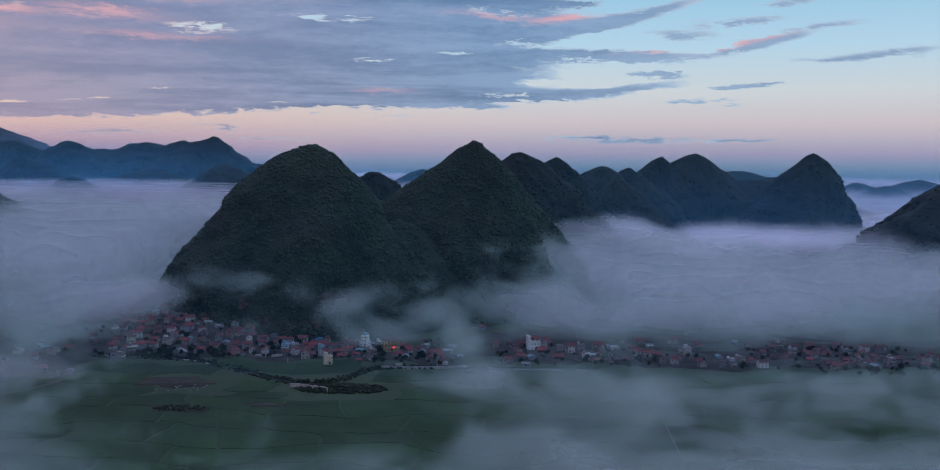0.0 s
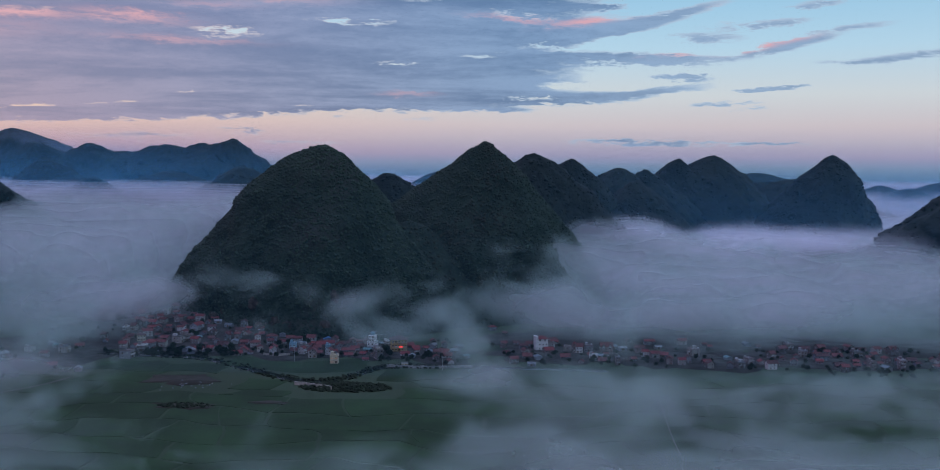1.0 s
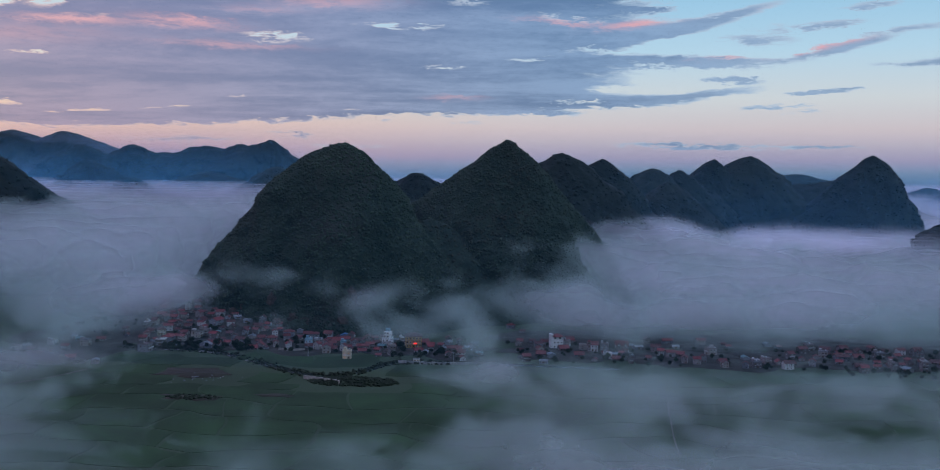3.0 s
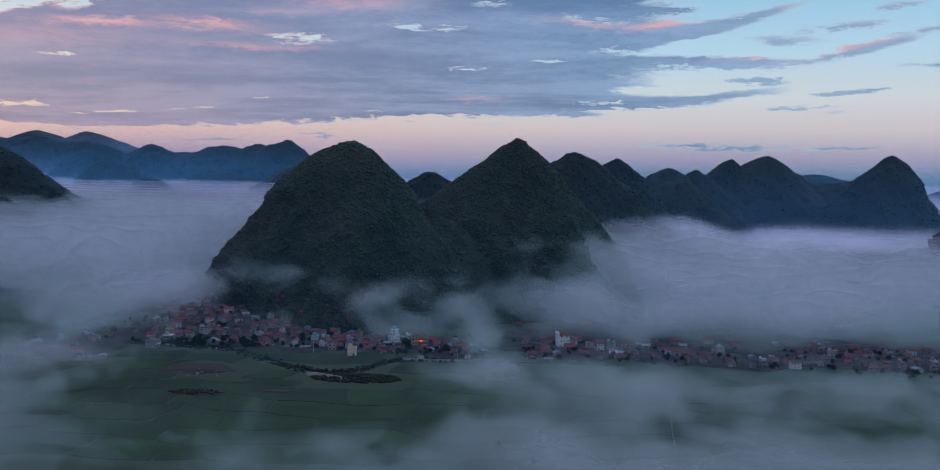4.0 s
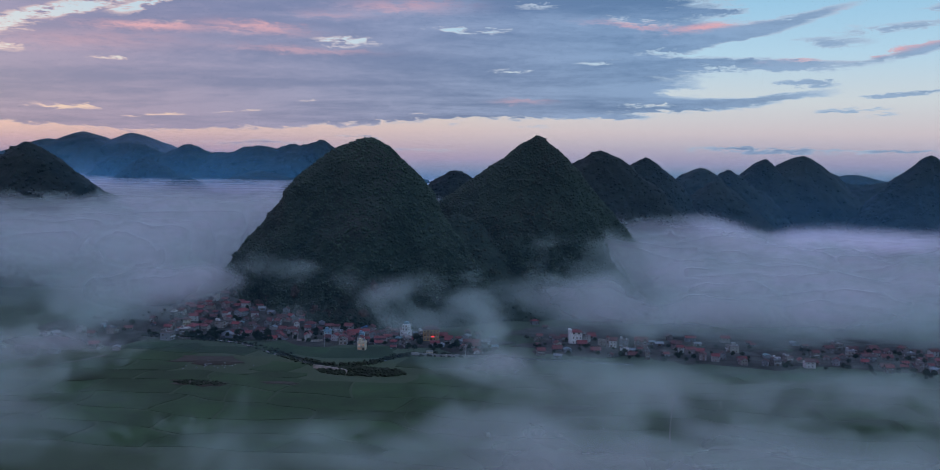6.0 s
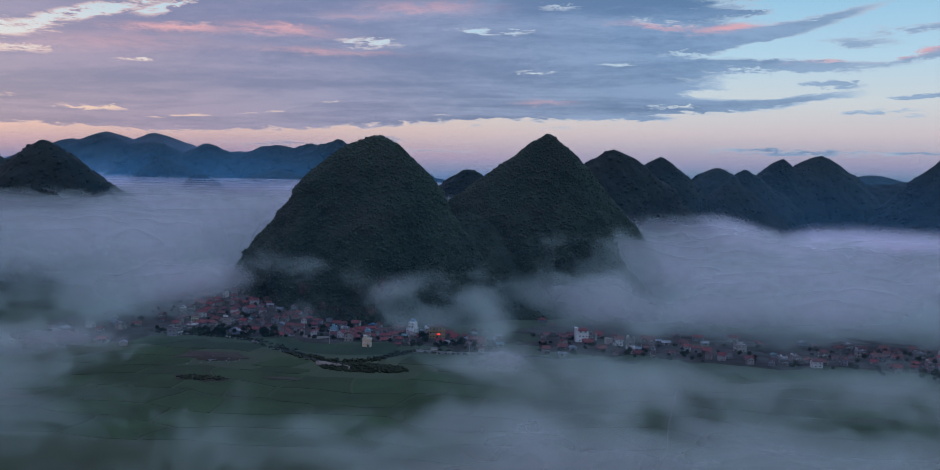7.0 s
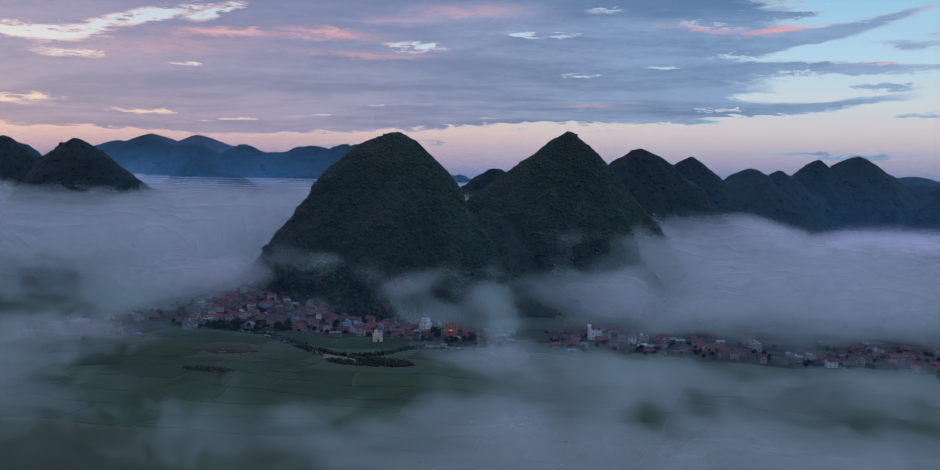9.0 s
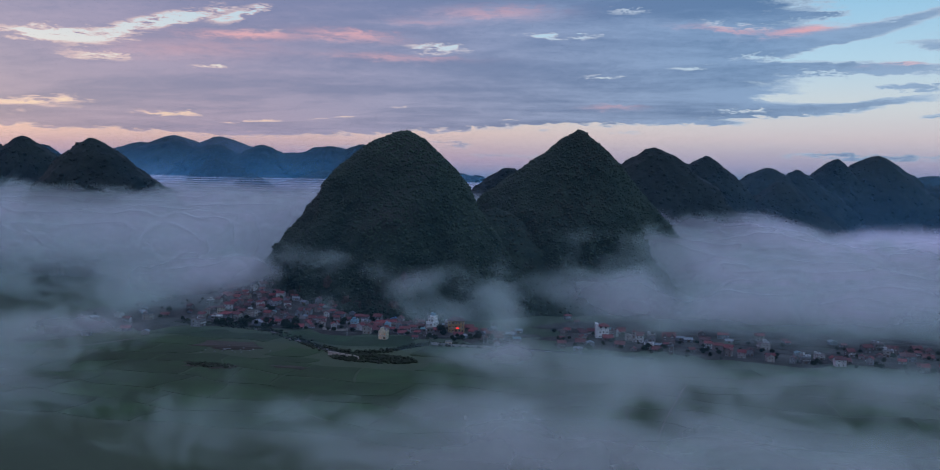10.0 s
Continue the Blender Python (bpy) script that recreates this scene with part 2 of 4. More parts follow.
def mist_material(name, colour, dense, most, lo, hi, amount, scale, tall=2.4, glow=0.2, thick=None, rim=0.30):
    """Mist: thin layers whose cover follows a density stored on the mesh and is broken up by drifting wisps."""
    m, n = material(name)
    thick = thick or most
    at = n.add("ShaderNodeNewGeometry").outputs["Position"]
    a = n.add("ShaderNodeAttribute")
    a.attribute_name = "cover"
    sep = n.add("ShaderNodeSeparateXYZ", Vector=at)
    flat = n.xyz(sep.outputs[0], sep.outputs[1], n.math("MULTIPLY", sep.outputs[2], tall))
    w = n.noise(flat, scale, 6, 0.57, 0.7)
    loose = n.math("MULTIPLY_ADD", n.step(a.outputs["Fac"], 0.55, 1.05), -0.55 * amount, amount)
    x = n.math("MULTIPLY_ADD", n.math("SUBTRACT", w, 0.5), loose, a.outputs["Fac"])
    full = n.math("MULTIPLY_ADD", n.step(a.outputs["Fac"], 0.7, 1.2), thick - most, most)
    f = n.math("MULTIPLY", n.math("MULTIPLY", n.step(x, lo, hi), n.step(a.outputs["Fac"], rim / 6 - 0.001, rim)), full)
    tint = n.mix(n.step(a.outputs["Fac"], 0.45, 1.1), colour, dense)
    d = n.add("ShaderNodeBsdfDiffuse", Color=tint)
    tr = n.add("ShaderNodeBsdfTranslucent", Color=tint)
    body = n.add("ShaderNodeMixShader", Fac=glow)
    m.node_tree.links.new(d.outputs[0], body.inputs[1])
    m.node_tree.links.new(tr.outputs[0], body.inputs[2])
    see = n.add("ShaderNodeBsdfTransparent")
    mx = n.add("ShaderNodeMixShader", Fac=f)
    m.node_tree.links.new(see.outputs[0], mx.inputs[1])
    m.node_tree.links.new(body.outputs[0], mx.inputs[2])
    return finish(m, n, mx.outputs[0])


MIST = mist_material("mist", (0.84, 0.79, 0.83, 1), (0.96, 0.88, 0.92, 1), 0.30, 0.25, 0.95, 0.8, 0.014, 0.2, thick=0.55)
WISP = mist_material("mist_wisps", (0.54, 0.66, 0.61, 1), (0.78, 0.75, 0.78, 1), 0.30, 0.34, 0.94, 2.35, 0.019, 1.8, 0.4, thick=0.40)
# distance haze as sheet colour: the blue air light is put into the tint
HAZE = mist_material("blue_haze_tint", (0.13, 0.42, 0.66, 1), (0.13, 0.42, 0.66, 1), 1.0, 0.0, 1.0, 0.0, 0.004, rim=0.0005)
FAR_HAZE = mist_material("pale_haze_tint", (0.46, 0.58, 0.80, 1), (0.46, 0.58, 0.80, 1), 1.0, 0.0, 1.0, 0.0, 0.004, rim=0.0005)


# ---- mesh helpers ----
def mesh_of(name, verts, faces, mat, smooth=True):
    me = bpy.data.meshes.new(name)
    me.from_pydata([tuple(v) for v in verts], [], [tuple(f) for f in faces])
    me.materials.append(mat)
    if smooth:
        me.shade_smooth()
    me.update()
    return me


def grid_faces(rows, cols, wrap=False):
    out = []
    for j in range(rows - 1):
        for i in range(cols if wrap else cols - 1):
            k = (i + 1) % cols
            out.append((j * cols + i, j * cols + k, (j + 1) * cols + k, (j + 1) * cols + i))
    return out


def smooth01(x, a, b):
    t = np.clip((x - a) / (b - a), 0, 1)
    return t * t * (3 - 2 * t)


# ---- ground ----
def ground_material():
    m, n = material("valley_ground")
    at = n.add("ShaderNodeNewGeometry").outputs["Position"]
    v = n.add("ShaderNodeTexVoronoi", Vector=at, Scale=0.028)
    tone = n.ramp(n.add("ShaderNodeSeparateColor", Color=v.outputs["Color"]).outputs[0],
                  [(0.0, (0.016, 0.029, 0.013, 1)), (1.0, (0.027, 0.045, 0.020, 1)), (0.5, (0.021, 0.037, 0.015, 1))])
    grain = n.noise(at, 0.4, 5, 0.65)
    c = n.mix(n.math("MULTIPLY", grain, 0.6), tone, (0.022, 0.042, 0.014, 1))
    b = n.add("ShaderNodeBump", Height=grain, Strength=0.4, Distance=0.3)
    p = n.add("ShaderNodeBsdfPrincipled", Base_Color=c, Roughness=0.95, Normal=b.outputs[0])
    return finish(m, n, p.outputs[0])


GROUND = ground_material()


def ground():
    xs = np.sinh(np.linspace(-3.2, 3.2, 61)) / np.sinh(3.2) * 9000
    ys = 600 + np.sinh(np.linspace(-3.2, 3.2, 61)) / np.sinh(3.2) * 9000
    verts = [(x, y, 0.0) for y in ys for x in xs]
    tagged(new("ground", mesh_of("ground", verts, grid_faces(61, 61), GROUND)), "green valley floor of rice fields under mist", "ground", kind="structure")


ground()


# ---- karst mountains: x, y, height, then reach and curve of the slope to the left and to the right ----
# the faces towards the village are sheer
SHEER = 0.50


def slope(th, d, cl, pl, cr, pr):
    w = 0.5 + 0.5 * np.cos(th)
    front = 1 - SHEER * max(0.0, -math.sin(th)) ** 0.8
    return front * (cl * (1 - w) + cr * w) * np.power(d, pl * (1 - w) + pr * w)


def karst(x, y, h, cl, pl, cr, pr, rings, around, rough, seed):
    """Rings of points down from the summit; ribs and gullies come from noise."""
    d = np.linspace(0.0, 1.0, rings) ** 1.4 * (h + 6) + 0.02
    verts = np.zeros((rings, around, 3))
    for j in range(rings):
        for i in range(around):
            th = 2 * math.pi * i / around
            r = slope(th, d[j], cl, pl, cr, pr)
            px, py, pz = r * math.cos(th), r * math.sin(th), h - d[j]
            s = Vector((px / 46 + seed * 7.1, py / 46, pz / 60))
            k = noise.noise(s) * 0.6 + noise.noise(s * 2.3) * 0.35 + noise.noise(s * 5.1) * 0.22 + noise.noise(s * 11.0) * 0.12
            grow = min(1.0, d[j] / 25)
            r2 = r * (1 + rough * 0.30 * k * grow)
            up = noise.noise(s * 4.0) * 3.0 * rough * min(1.0, d[j] / 6) + noise.noise(s * 9.0) * 1.6 * rough
            verts[j, i] = (x + r2 * math.cos(th), y + r2 * math.sin(th), pz + up)
    return verts


def clump_shapes(level, count, ragged):
    out = []
    for s in range(count):
        bm = bmesh.new()
        bmesh.ops.create_icosphere(bm, subdivisions=level, radius=1)
        for v in bm.verts:
            v.co *= 1 + ragged * noise.noise(v.co * 1.7 + Vector((s * 3.3, 0, 0))) + 0.5 * ragged * noise.noise(v.co * 4.1 + Vector((0, s * 5.1, 0)))
            v.co.z = v.co.z * 0.85 + 0.25
        bm.verts.ensure_lookup_table()
        out.append((np.array([v.co[:] for v in bm.verts]), np.array([[v.index for v in f.verts] for f in bm.faces])))
        bm.free()
    return out


def woods(name, surf, count, size, shapes, mat, label, parent=None, sunk=0.8):
    """Many crowns spread over a mountain's mesh, joined into one."""
    rng = np.random.default_rng(len(name) * 17 + count)
    rings, around, _ = surf.shape
    a, b = surf[:-1, :], surf[1:, :]
    area = np.linalg.norm(np.roll(a, -1, 1) - a, axis=2) * np.linalg.norm(b - a, axis=2) + 0.5
    area[a[:, :, 2] < 2] = 0
    pick = rng.choice(area.size, count, p=(area / area.sum()).ravel())
    jj, ii = np.unravel_index(pick, area.shape)
    f, q = rng.random((count, 1)), rng.random((count, 1))
    base = (a[jj, ii] * (1 - f) + a[jj, (ii + 1) % around] * f) * (1 - q) + (b[jj, ii] * (1 - f) + b[jj, (ii + 1) % around] * f) * q
    vs, fs, at = [], [], 0
    for k in range(count):
        sv, sf = shapes[k % len(shapes)]
        r = size * (0.5 + 1.3 * rng.random() ** 3)
        t = rng.random() * 6.283
        c, s = math.cos(t), math.sin(t)
        p = sv @ np.array([[c, s, 0], [-s, c, 0], [0, 0, 1]]) * np.array([r, r, r * (0.75 + 0.5 * rng.random())]) + base[k] - np.array([0, 0, r * sunk])
        vs.append(p)
        fs.append(sf + at)
        at += len(sv)
    ob = new(name, mesh_of(name, np.concatenate(vs), np.concatenate(fs), mat))
    if parent:
        ob.parent = parent
    return tagged(ob, label, kind="stuff")


FAR_CROWNS = clump_shapes(1, 6, 0.8)


def mountain(x, y, h, cl, pl, cr, pr, rings, around, rough, crowns, size, label, mat=None):
    surf = karst(x, y, h, cl, pl, cr, pr, rings, around, rough, x * 0.013 + y * 0.007)
    verts = surf.reshape(-1, 3)
    faces = grid_faces(rings, around, wrap=True) + [tuple(range(around - 1, -1, -1))]
    ob = new("karst_mountain", mesh_of("karst_mountain", verts, [f[::-1] for f in faces], mat or FOREST))
    tagged(ob, label, "mountain", "karst mountains")
    if crowns:
        woods("forest", surf, crowns, size, FAR_CROWNS, mat or LEAVES, "dense dark green trees clinging to the slope", ob, 0.8 if mat else 0.42)
    return ob


TWIN = "steep dark forested limestone peak rising from mist behind the village"
NEAR_PEAKS = [
    (-130, 796, 152.6, 8.3, 0.574, 3.4, 0.70, 36000, 0.95),
    (3, 903, 161.4, 2.2, 0.885, 2.52, 0.78, 36000, 0.95),
]
for row in NEAR_PEAKS:
    mountain(*row[:7], 70, 170, 0.6, row[7], row[8], TWIN)
mountain(-64, 856, 88, 3.6, 0.8, 3.6, 0.8, 40, 90, 0.6, 6000, 1.05, "low wooded saddle ridge joining the twin peaks")
ROCK = surface("weathered_limestone", (0.022, 0.018, 0.015, 1), (0.085, 0.058, 0.046, 1), 0.12, fine=1.0, bump=0.8, size=0.5)


def crag(x, y, z, size, seed):
    """A block of bare rock that breaks through the trees."""
    bm = bmesh.new()
    bmesh.ops.create_icosphere(bm, subdivisions=3, radius=1)
    for v in bm.verts:
        c = v.co.copy()
        k = 1 + 0.45 * noise.noise(c * 1.3 + Vector((seed, 0, 0))) + 0.25 * noise.noise(c * 3.1 + Vector((0, seed, 0)))
        v.co = Vector((c.x * 1.3 * k, c.y * 0.8 * k, (round(c.z * 4) / 4 * 0.6 + c.z * 0.4) * 1.5 * k)) * size
    me = bpy.data.meshes.new("crag")
    bm.to_mesh(me)
    bm.free()
    me.materials.append(ROCK)
    ob = new("crag", me)
    ob.location = (x, y, z)
    tagged(ob, "bare reddish limestone crag at the mountain foot", "rock", "bare crags")


for k in range(9):
    th = radians(212 + k * 9.5 + random.uniform(-4, 4))
    d = random.uniform(118, 146)
    r = slope(th, d, 8.8, 0.574, 3.4, 0.70) * 0.93
    crag(-130 + r * math.cos(th), 796 + r * math.sin(th), 152.6 - d, random.uniform(2.2, 4.6), k * 3.7)


MIDDLE = "dark wooded karst hill standing in the fog sea"
MIDDLE_PEAKS = [
    (61, 1155, 156.7, 5, 0.68, 5, 0.68), (121, 1337, 154.6, 3.2, 0.75, 3, 0.75), (-121, 1190, 131.0, 5, 0.65, 5, 0.65),
    (-572, 985, 152.8, 3.4, 0.78, 3.2, 0.8), (-775, 1120, 160.3, 4, 0.72, 4, 0.72), (-873, 1150, 164.2, 5, 0.7, 5, 0.7),
    (610, 1100, 172.7, 0.82, 1.06, 3.4, 0.78),
]
for row in MIDDLE_PEAKS:
    mountain(*row, 50, 120, 0.8, 5000, 1.7, MIDDLE, FAR_FOREST)
BACK = "blue-dark karst hill in the hazy row behind"
BACK_PEAKS = [
    (213, 1530, 144.5, 5, 0.7, 5, 0.7), (256, 1540, 143.2, 2.5, 0.8, 3, 0.8), (228, 1440, 125.1, 3, 0.8, 3.2, 0.78),
    (320, 1590, 162.3, 3, 0.8, 2, 0.8), (383, 1618, 168.7, 4.8, 0.75, 3.8, 0.75), (494, 1750, 141.0, 9, 0.75, 9, 0.75),
    (543, 1700, 129.8, 8, 0.75, 8, 0.75), (559, 1554, 169.9, 2.4, 0.82, 5.1, 0.6), (-387, 1500, 138.7, 5, 0.72, 5, 0.72),
    (-628, 1500, 119.3, 4, 0.75, 4, 0.75),
]
for row in BACK_PEAKS:
    mountain(*row, 44, 100, 0.9, 3000, 1.8, BACK, FAR_FOREST)
RANGE = "hazy blue mountain of the far jagged range"
RANGE_PEAKS = [
    (-890, 1850, 182.1, 5, 0.75, 5, 0.75), (-779, 1850, 181.4, 6, 0.75, 5, 0.75), (-735, 1900, 168.1, 9, 0.8, 9, 0.8),
    (-628, 1850, 181.1, 8, 0.75, 8, 0.75), (-558, 1850, 185.6, 6, 0.75, 5, 0.75), (-485, 1800, 191.7, 5, 0.8, 3.4, 0.75),
    (-436, 1850, 145.5, 9, 0.8, 9, 0.8), (-775, 1650, 149.0, 4, 0.75, 4, 0.75), (-572, 1700, 129.2, 8, 0.75, 8, 0.75),
    (-1117, 1600, 167.3, 4, 0.75, 4, 0.75),
]
for row in RANGE_PEAKS:
    mountain(*row, 60, 150, 1.5, 1500, 2.0, RANGE, FAR_FOREST)
DISTANT = "pale hazy hill on the far horizon"
DISTANT_PEAKS = [
    (1010, 2300, 112.6, 6, 0.75, 6, 0.75), (1019, 2500, 117.7, 6, 0.75, 7, 0.75), (1232, 2600, 127.7, 8, 0.75, 8, 0.75),
    (-87, 1750, 136.1, 6, 0.7, 6, 0.7), (-353, 2000, 130.6, 4, 0.75, 4, 0.75), (-469, 2300, 134.5, 5, 0.75, 4, 0.75),
    (-2037, 3600, 287.6, 7, 0.8, 7, 0.8), (-1830, 3600, 284.8, 6, 0.8, 7, 0.8), (-2192, 3600, 258.2, 8, 0.8, 8, 0.8),
]
for row in DISTANT_PEAKS:
    mountain(*row, 40, 100, 0.8, 0, 5.0, DISTANT, FAR_FOREST)


# ---- the fog ----
def fog_top(x, y):
    """The fog's upper surface: high and level to the west and behind the twin peaks, heaped and sagging to the east."""
    west = np.interp(y, [0, 560, 640, 720, 800, 900, 1000, 1500, 2000, 4800], [20, 24, 32, 60, 86, 104, 109, 110, 112, 124])
    east = np.interp(y, [0, 640, 700, 780, 860, 950, 1100, 1400, 1600, 2200, 3400, 4800], [16, 18, 30, 58, 76, 86, 80, 70, 70, 96, 118, 130])
    east = east - np.interp(y, [760, 950, 1100, 1540, 1660, 2300], [0, 18, 18, 12, -12, 0]) * smooth01(x, 170, 300)
    w = smooth01(x, -60, 110)
    dip = 7 * np.exp(-((x + 100) / 110) ** 2) * smooth01(y, 920, 1050) * (1 - smooth01(y, 1300, 1700))
    return west * (1 - w) + east * w - dip


# free puffs of mist: x, y, z, half width, half height, thickness
PUFFS = [
    (-100, 688, 35, 18, 14, 0.55), (-78, 700, 43, 26, 11, 0.3), (-210, 735, 57, 21, 12, 0.35), (-236, 725, 43, 27, 14, 0.4),
    (-173, 715, 46, 36, 10, 0.28), (-128, 705, 48, 40, 9, 0.26), (-29, 720, 50, 32, 13, 0.3), (-33, 690, 32, 22, 13, 0.4),
    (26, 730, 34, 41, 13, 0.45), (67, 740, 44, 28, 17, 0.45), (9, 770, 61, 29, 11, 0.3), (47, 790, 63, 40, 11, 0.35),
    (1, 610, 20, 15, 23, 0.5), (-14, 640, 31, 20, 18, 0.45), (13, 560, 14, 21, 14, 0.45), (-20, 545, 9, 17, 10, 0.35),
]
MORE_PUFFS = [
    (94, 860, 69, 32, 16, 0.6), (-275, 745, 30, 46, 17, 0.6), (-60, 672, 14, 24, 12, 0.45), (70, 715, 20, 40, 12, 0.5),
    (150, 730, 26, 50, 14, 0.6), (240, 740, 28, 60, 16, 0.65), (-300, 640, 14, 50, 18, 0.3), (-245, 565, 12, 36, 14, 0.35), (-330, 740, 20, 60, 22, 0.35), (-290, 560, 12, 40, 16, 0.3),
]


def fog_cover(x, y, z):
    """How thick the mist is at a place: the fog sea's front, the bank over the near fields, the veil on the feet of the peaks, and the puffs."""
    top = fog_top(x, y)
    ends = 1 - smooth01(z, top - 20, top + 8)
    start = 850 - 150 * smooth01(-x, 235, 330) - 175 * smooth01(x, 35, 150)
    start = start + 95 * (1 - smooth01(z, 4, 48)) * smooth01(np.abs(x + 60), 100, 220)
    sea = 0.98 * smooth01(y, start - 70, start + 120) * ends
    # the bank over the near fields, open above the green plots before the village
    clear = np.exp(-((x + 120) / 92) ** 4) * np.exp(-((y - 560) / 115) ** 4)
    holes = 0.3 * np.exp(-((x - 40) / 22) ** 2) * np.exp(-((y - 560) / 40) ** 2) + 0.2 * np.exp(-((x - 190) / 45) ** 2) * np.exp(-((y - 430) / 40) ** 2)
    height = np.interp(y, [300, 420, 520, 600, 660], [30, 28, 24, 13, 6]) + 8 * smooth01(-x, 150, 260)
    amount = 0.24 + 0.54 * smooth01(x, -90, 50) + 0.06 * smooth01(-x, 150, 230) + 0.40 * smooth01(-x, 120, 200) * (1 - smooth01(y, 520, 620)) + 0.14 * (1 - smooth01(y, 380, 470))
    bank = amount * (1 - 0.85 * clear - holes) * (1 - smooth01(y, 560 + 0.10 * np.abs(x), 650 + 0.12 * np.abs(x))) * (1 - smooth01(z, 0.4 * height, 1.25 * height))
    # a thin veil over lanes and slopes, thicker on the feet of the peaks
    centre = np.exp(-((x + 85) / 150) ** 4)
    veil = (0.10 + (0.32 - 0.04 * centre) * smooth01(y, 650, 720) + 0.14 * smooth01(x, 0, 120) + 0.16 * smooth01(-x, 200, 280)) * (1 - smooth01(z, 30, 66))
    total = np.maximum.reduce([sea, bank, veil])
    for a, b, c, w, h, k in PUFFS + MORE_PUFFS:
        total = total + k * np.exp(-((x - a) / w) ** 2 - ((y - b) / 34) ** 2 - ((z - c) / h) ** 2)
    return np.minimum(total, 1.1) * smooth01(z, 0, np.where(y < 700, 9.0, 4.0))


def kept(faces, cover, least):
    """The faces where there is any mist at all."""
    c = cover.ravel()
    return [f for f in faces if max(c[i] for i in f) > least]


def covered(name, verts, faces, cover, least, mat, label):
    me = mesh_of(name, verts, kept(faces, cover, least), mat)
    at = me.attributes.new("cover", "FLOAT", "POINT")
    at.data.foreach_set("value", cover.astype(np.float32).ravel())
    tagged(new(name, me), label, "mist", "mist layers", "stuff")


def wisps():
    """Upright veils of mist one behind the other, from the near fields to the brow of the fog sea."""
    rows = [322 + 21.0 * k for k in range(23)] + [812, 842, 874, 910, 950, 995]
    faces = grid_faces(30, 161)
    for k, y0 in enumerate(rows):
        wide = 560 if y0 < 700 else 560 + (y0 - 700) * 1.3
        xs = np.linspace(-wide, wide, 161)
        zs = np.linspace(0.3, 52 if y0 < 600 else 128, 30)
        X, Z = np.meshgrid(xs, zs)
        bow = np.array([[noise.noise(Vector((x / 70, z / 40, k * 1.7))) for x in xs] for z in zs])
        heap = np.array([noise.noise(Vector((x / 75, y0 / 75, 3.0))) + 0.6 * noise.noise(Vector((x / 30, y0 / 30, 8.0))) for x in xs])
        Y = y0 + 7 * bow
        cover = fog_cover(X, Y, Z - 13 * heap * smooth01(Z, 4, 30) * (1 - 0.7 * smooth01(-X, 200, 300))) * smooth01(wide - np.abs(X), 0, 60)
        covered("mist_wisp", np.stack([X, Y, Z], 2).reshape(-1, 3), faces, cover, 0.06, WISP, "pale billowing wisps of ground mist")


def fog():
    """The fog sea: a stack of sheets close under its upper face, thin above and closed below."""
    xs = np.sinh(np.linspace(-3.0, 3.0, 111)) / np.sinh(3.0) * 3600
    ys = 940 + np.sinh(np.linspace(0.0, 3.0, 101)) / np.sinh(3.0) * 3900
    X, Y = np.meshgrid(xs, ys)
    swell = np.array([[noise.noise(Vector((x / 170, y / 170, 5.0))) + 0.6 * noise.noise(Vector((x / 70, y / 70, 2.0))) for x in xs] for y in ys])
    calm = 1 - 0.75 * smooth01(-X, 120, 300)
    top = fog_top(X, Y) + 12.0 * swell * calm * (1 - 0.7 * smooth01(Y, 1700, 3000))
    rim = smooth01(Y, 955, 1090)
    faces = grid_faces(len(ys), len(xs))
    for k in range(12):
        ripple = np.array([[noise.noise(Vector((x / 120, y / 60, 4.0 * k))) for x in xs] for y in ys])
        Z = top + 9.0 - 8.0 * smooth01(-X, -60, 60) - 3.4 * k + (1.4 - 1.1 * smooth01(-X, -60, 60)) * ripple
        cover = (0.22 + 0.08 * k + 0.4 * smooth01(Y, 1080, 1400) * smooth01(-X, -60, 60)) * rim
        covered("mist", np.stack([X, Y, Z], 2).reshape(-1, 3), faces, cover, 0.04, MIST, "drifting layer of grey-violet morning mist")


def haze():
    # added see-through sheets, each tinting what lies behind to stand for haze
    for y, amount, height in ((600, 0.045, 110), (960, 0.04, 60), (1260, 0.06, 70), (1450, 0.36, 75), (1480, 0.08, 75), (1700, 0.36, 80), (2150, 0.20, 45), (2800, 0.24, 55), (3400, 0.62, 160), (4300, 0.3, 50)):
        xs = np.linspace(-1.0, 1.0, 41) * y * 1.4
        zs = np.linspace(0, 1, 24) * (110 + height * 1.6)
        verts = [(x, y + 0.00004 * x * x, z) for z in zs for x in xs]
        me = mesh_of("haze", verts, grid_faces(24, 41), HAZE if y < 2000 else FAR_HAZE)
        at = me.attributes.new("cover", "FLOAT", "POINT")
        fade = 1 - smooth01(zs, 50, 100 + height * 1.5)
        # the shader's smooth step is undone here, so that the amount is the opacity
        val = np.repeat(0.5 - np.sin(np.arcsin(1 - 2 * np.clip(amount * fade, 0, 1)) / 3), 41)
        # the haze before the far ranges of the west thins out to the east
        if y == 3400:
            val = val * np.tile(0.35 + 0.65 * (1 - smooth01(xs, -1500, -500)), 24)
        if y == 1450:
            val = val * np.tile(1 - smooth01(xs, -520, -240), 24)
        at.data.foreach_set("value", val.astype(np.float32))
        tagged(new("haze", me), "upright see-through sheet tinted blue to stand for haze between the ranges", "haze", "haze layers", "stuff")


fog()
wisps()
haze()


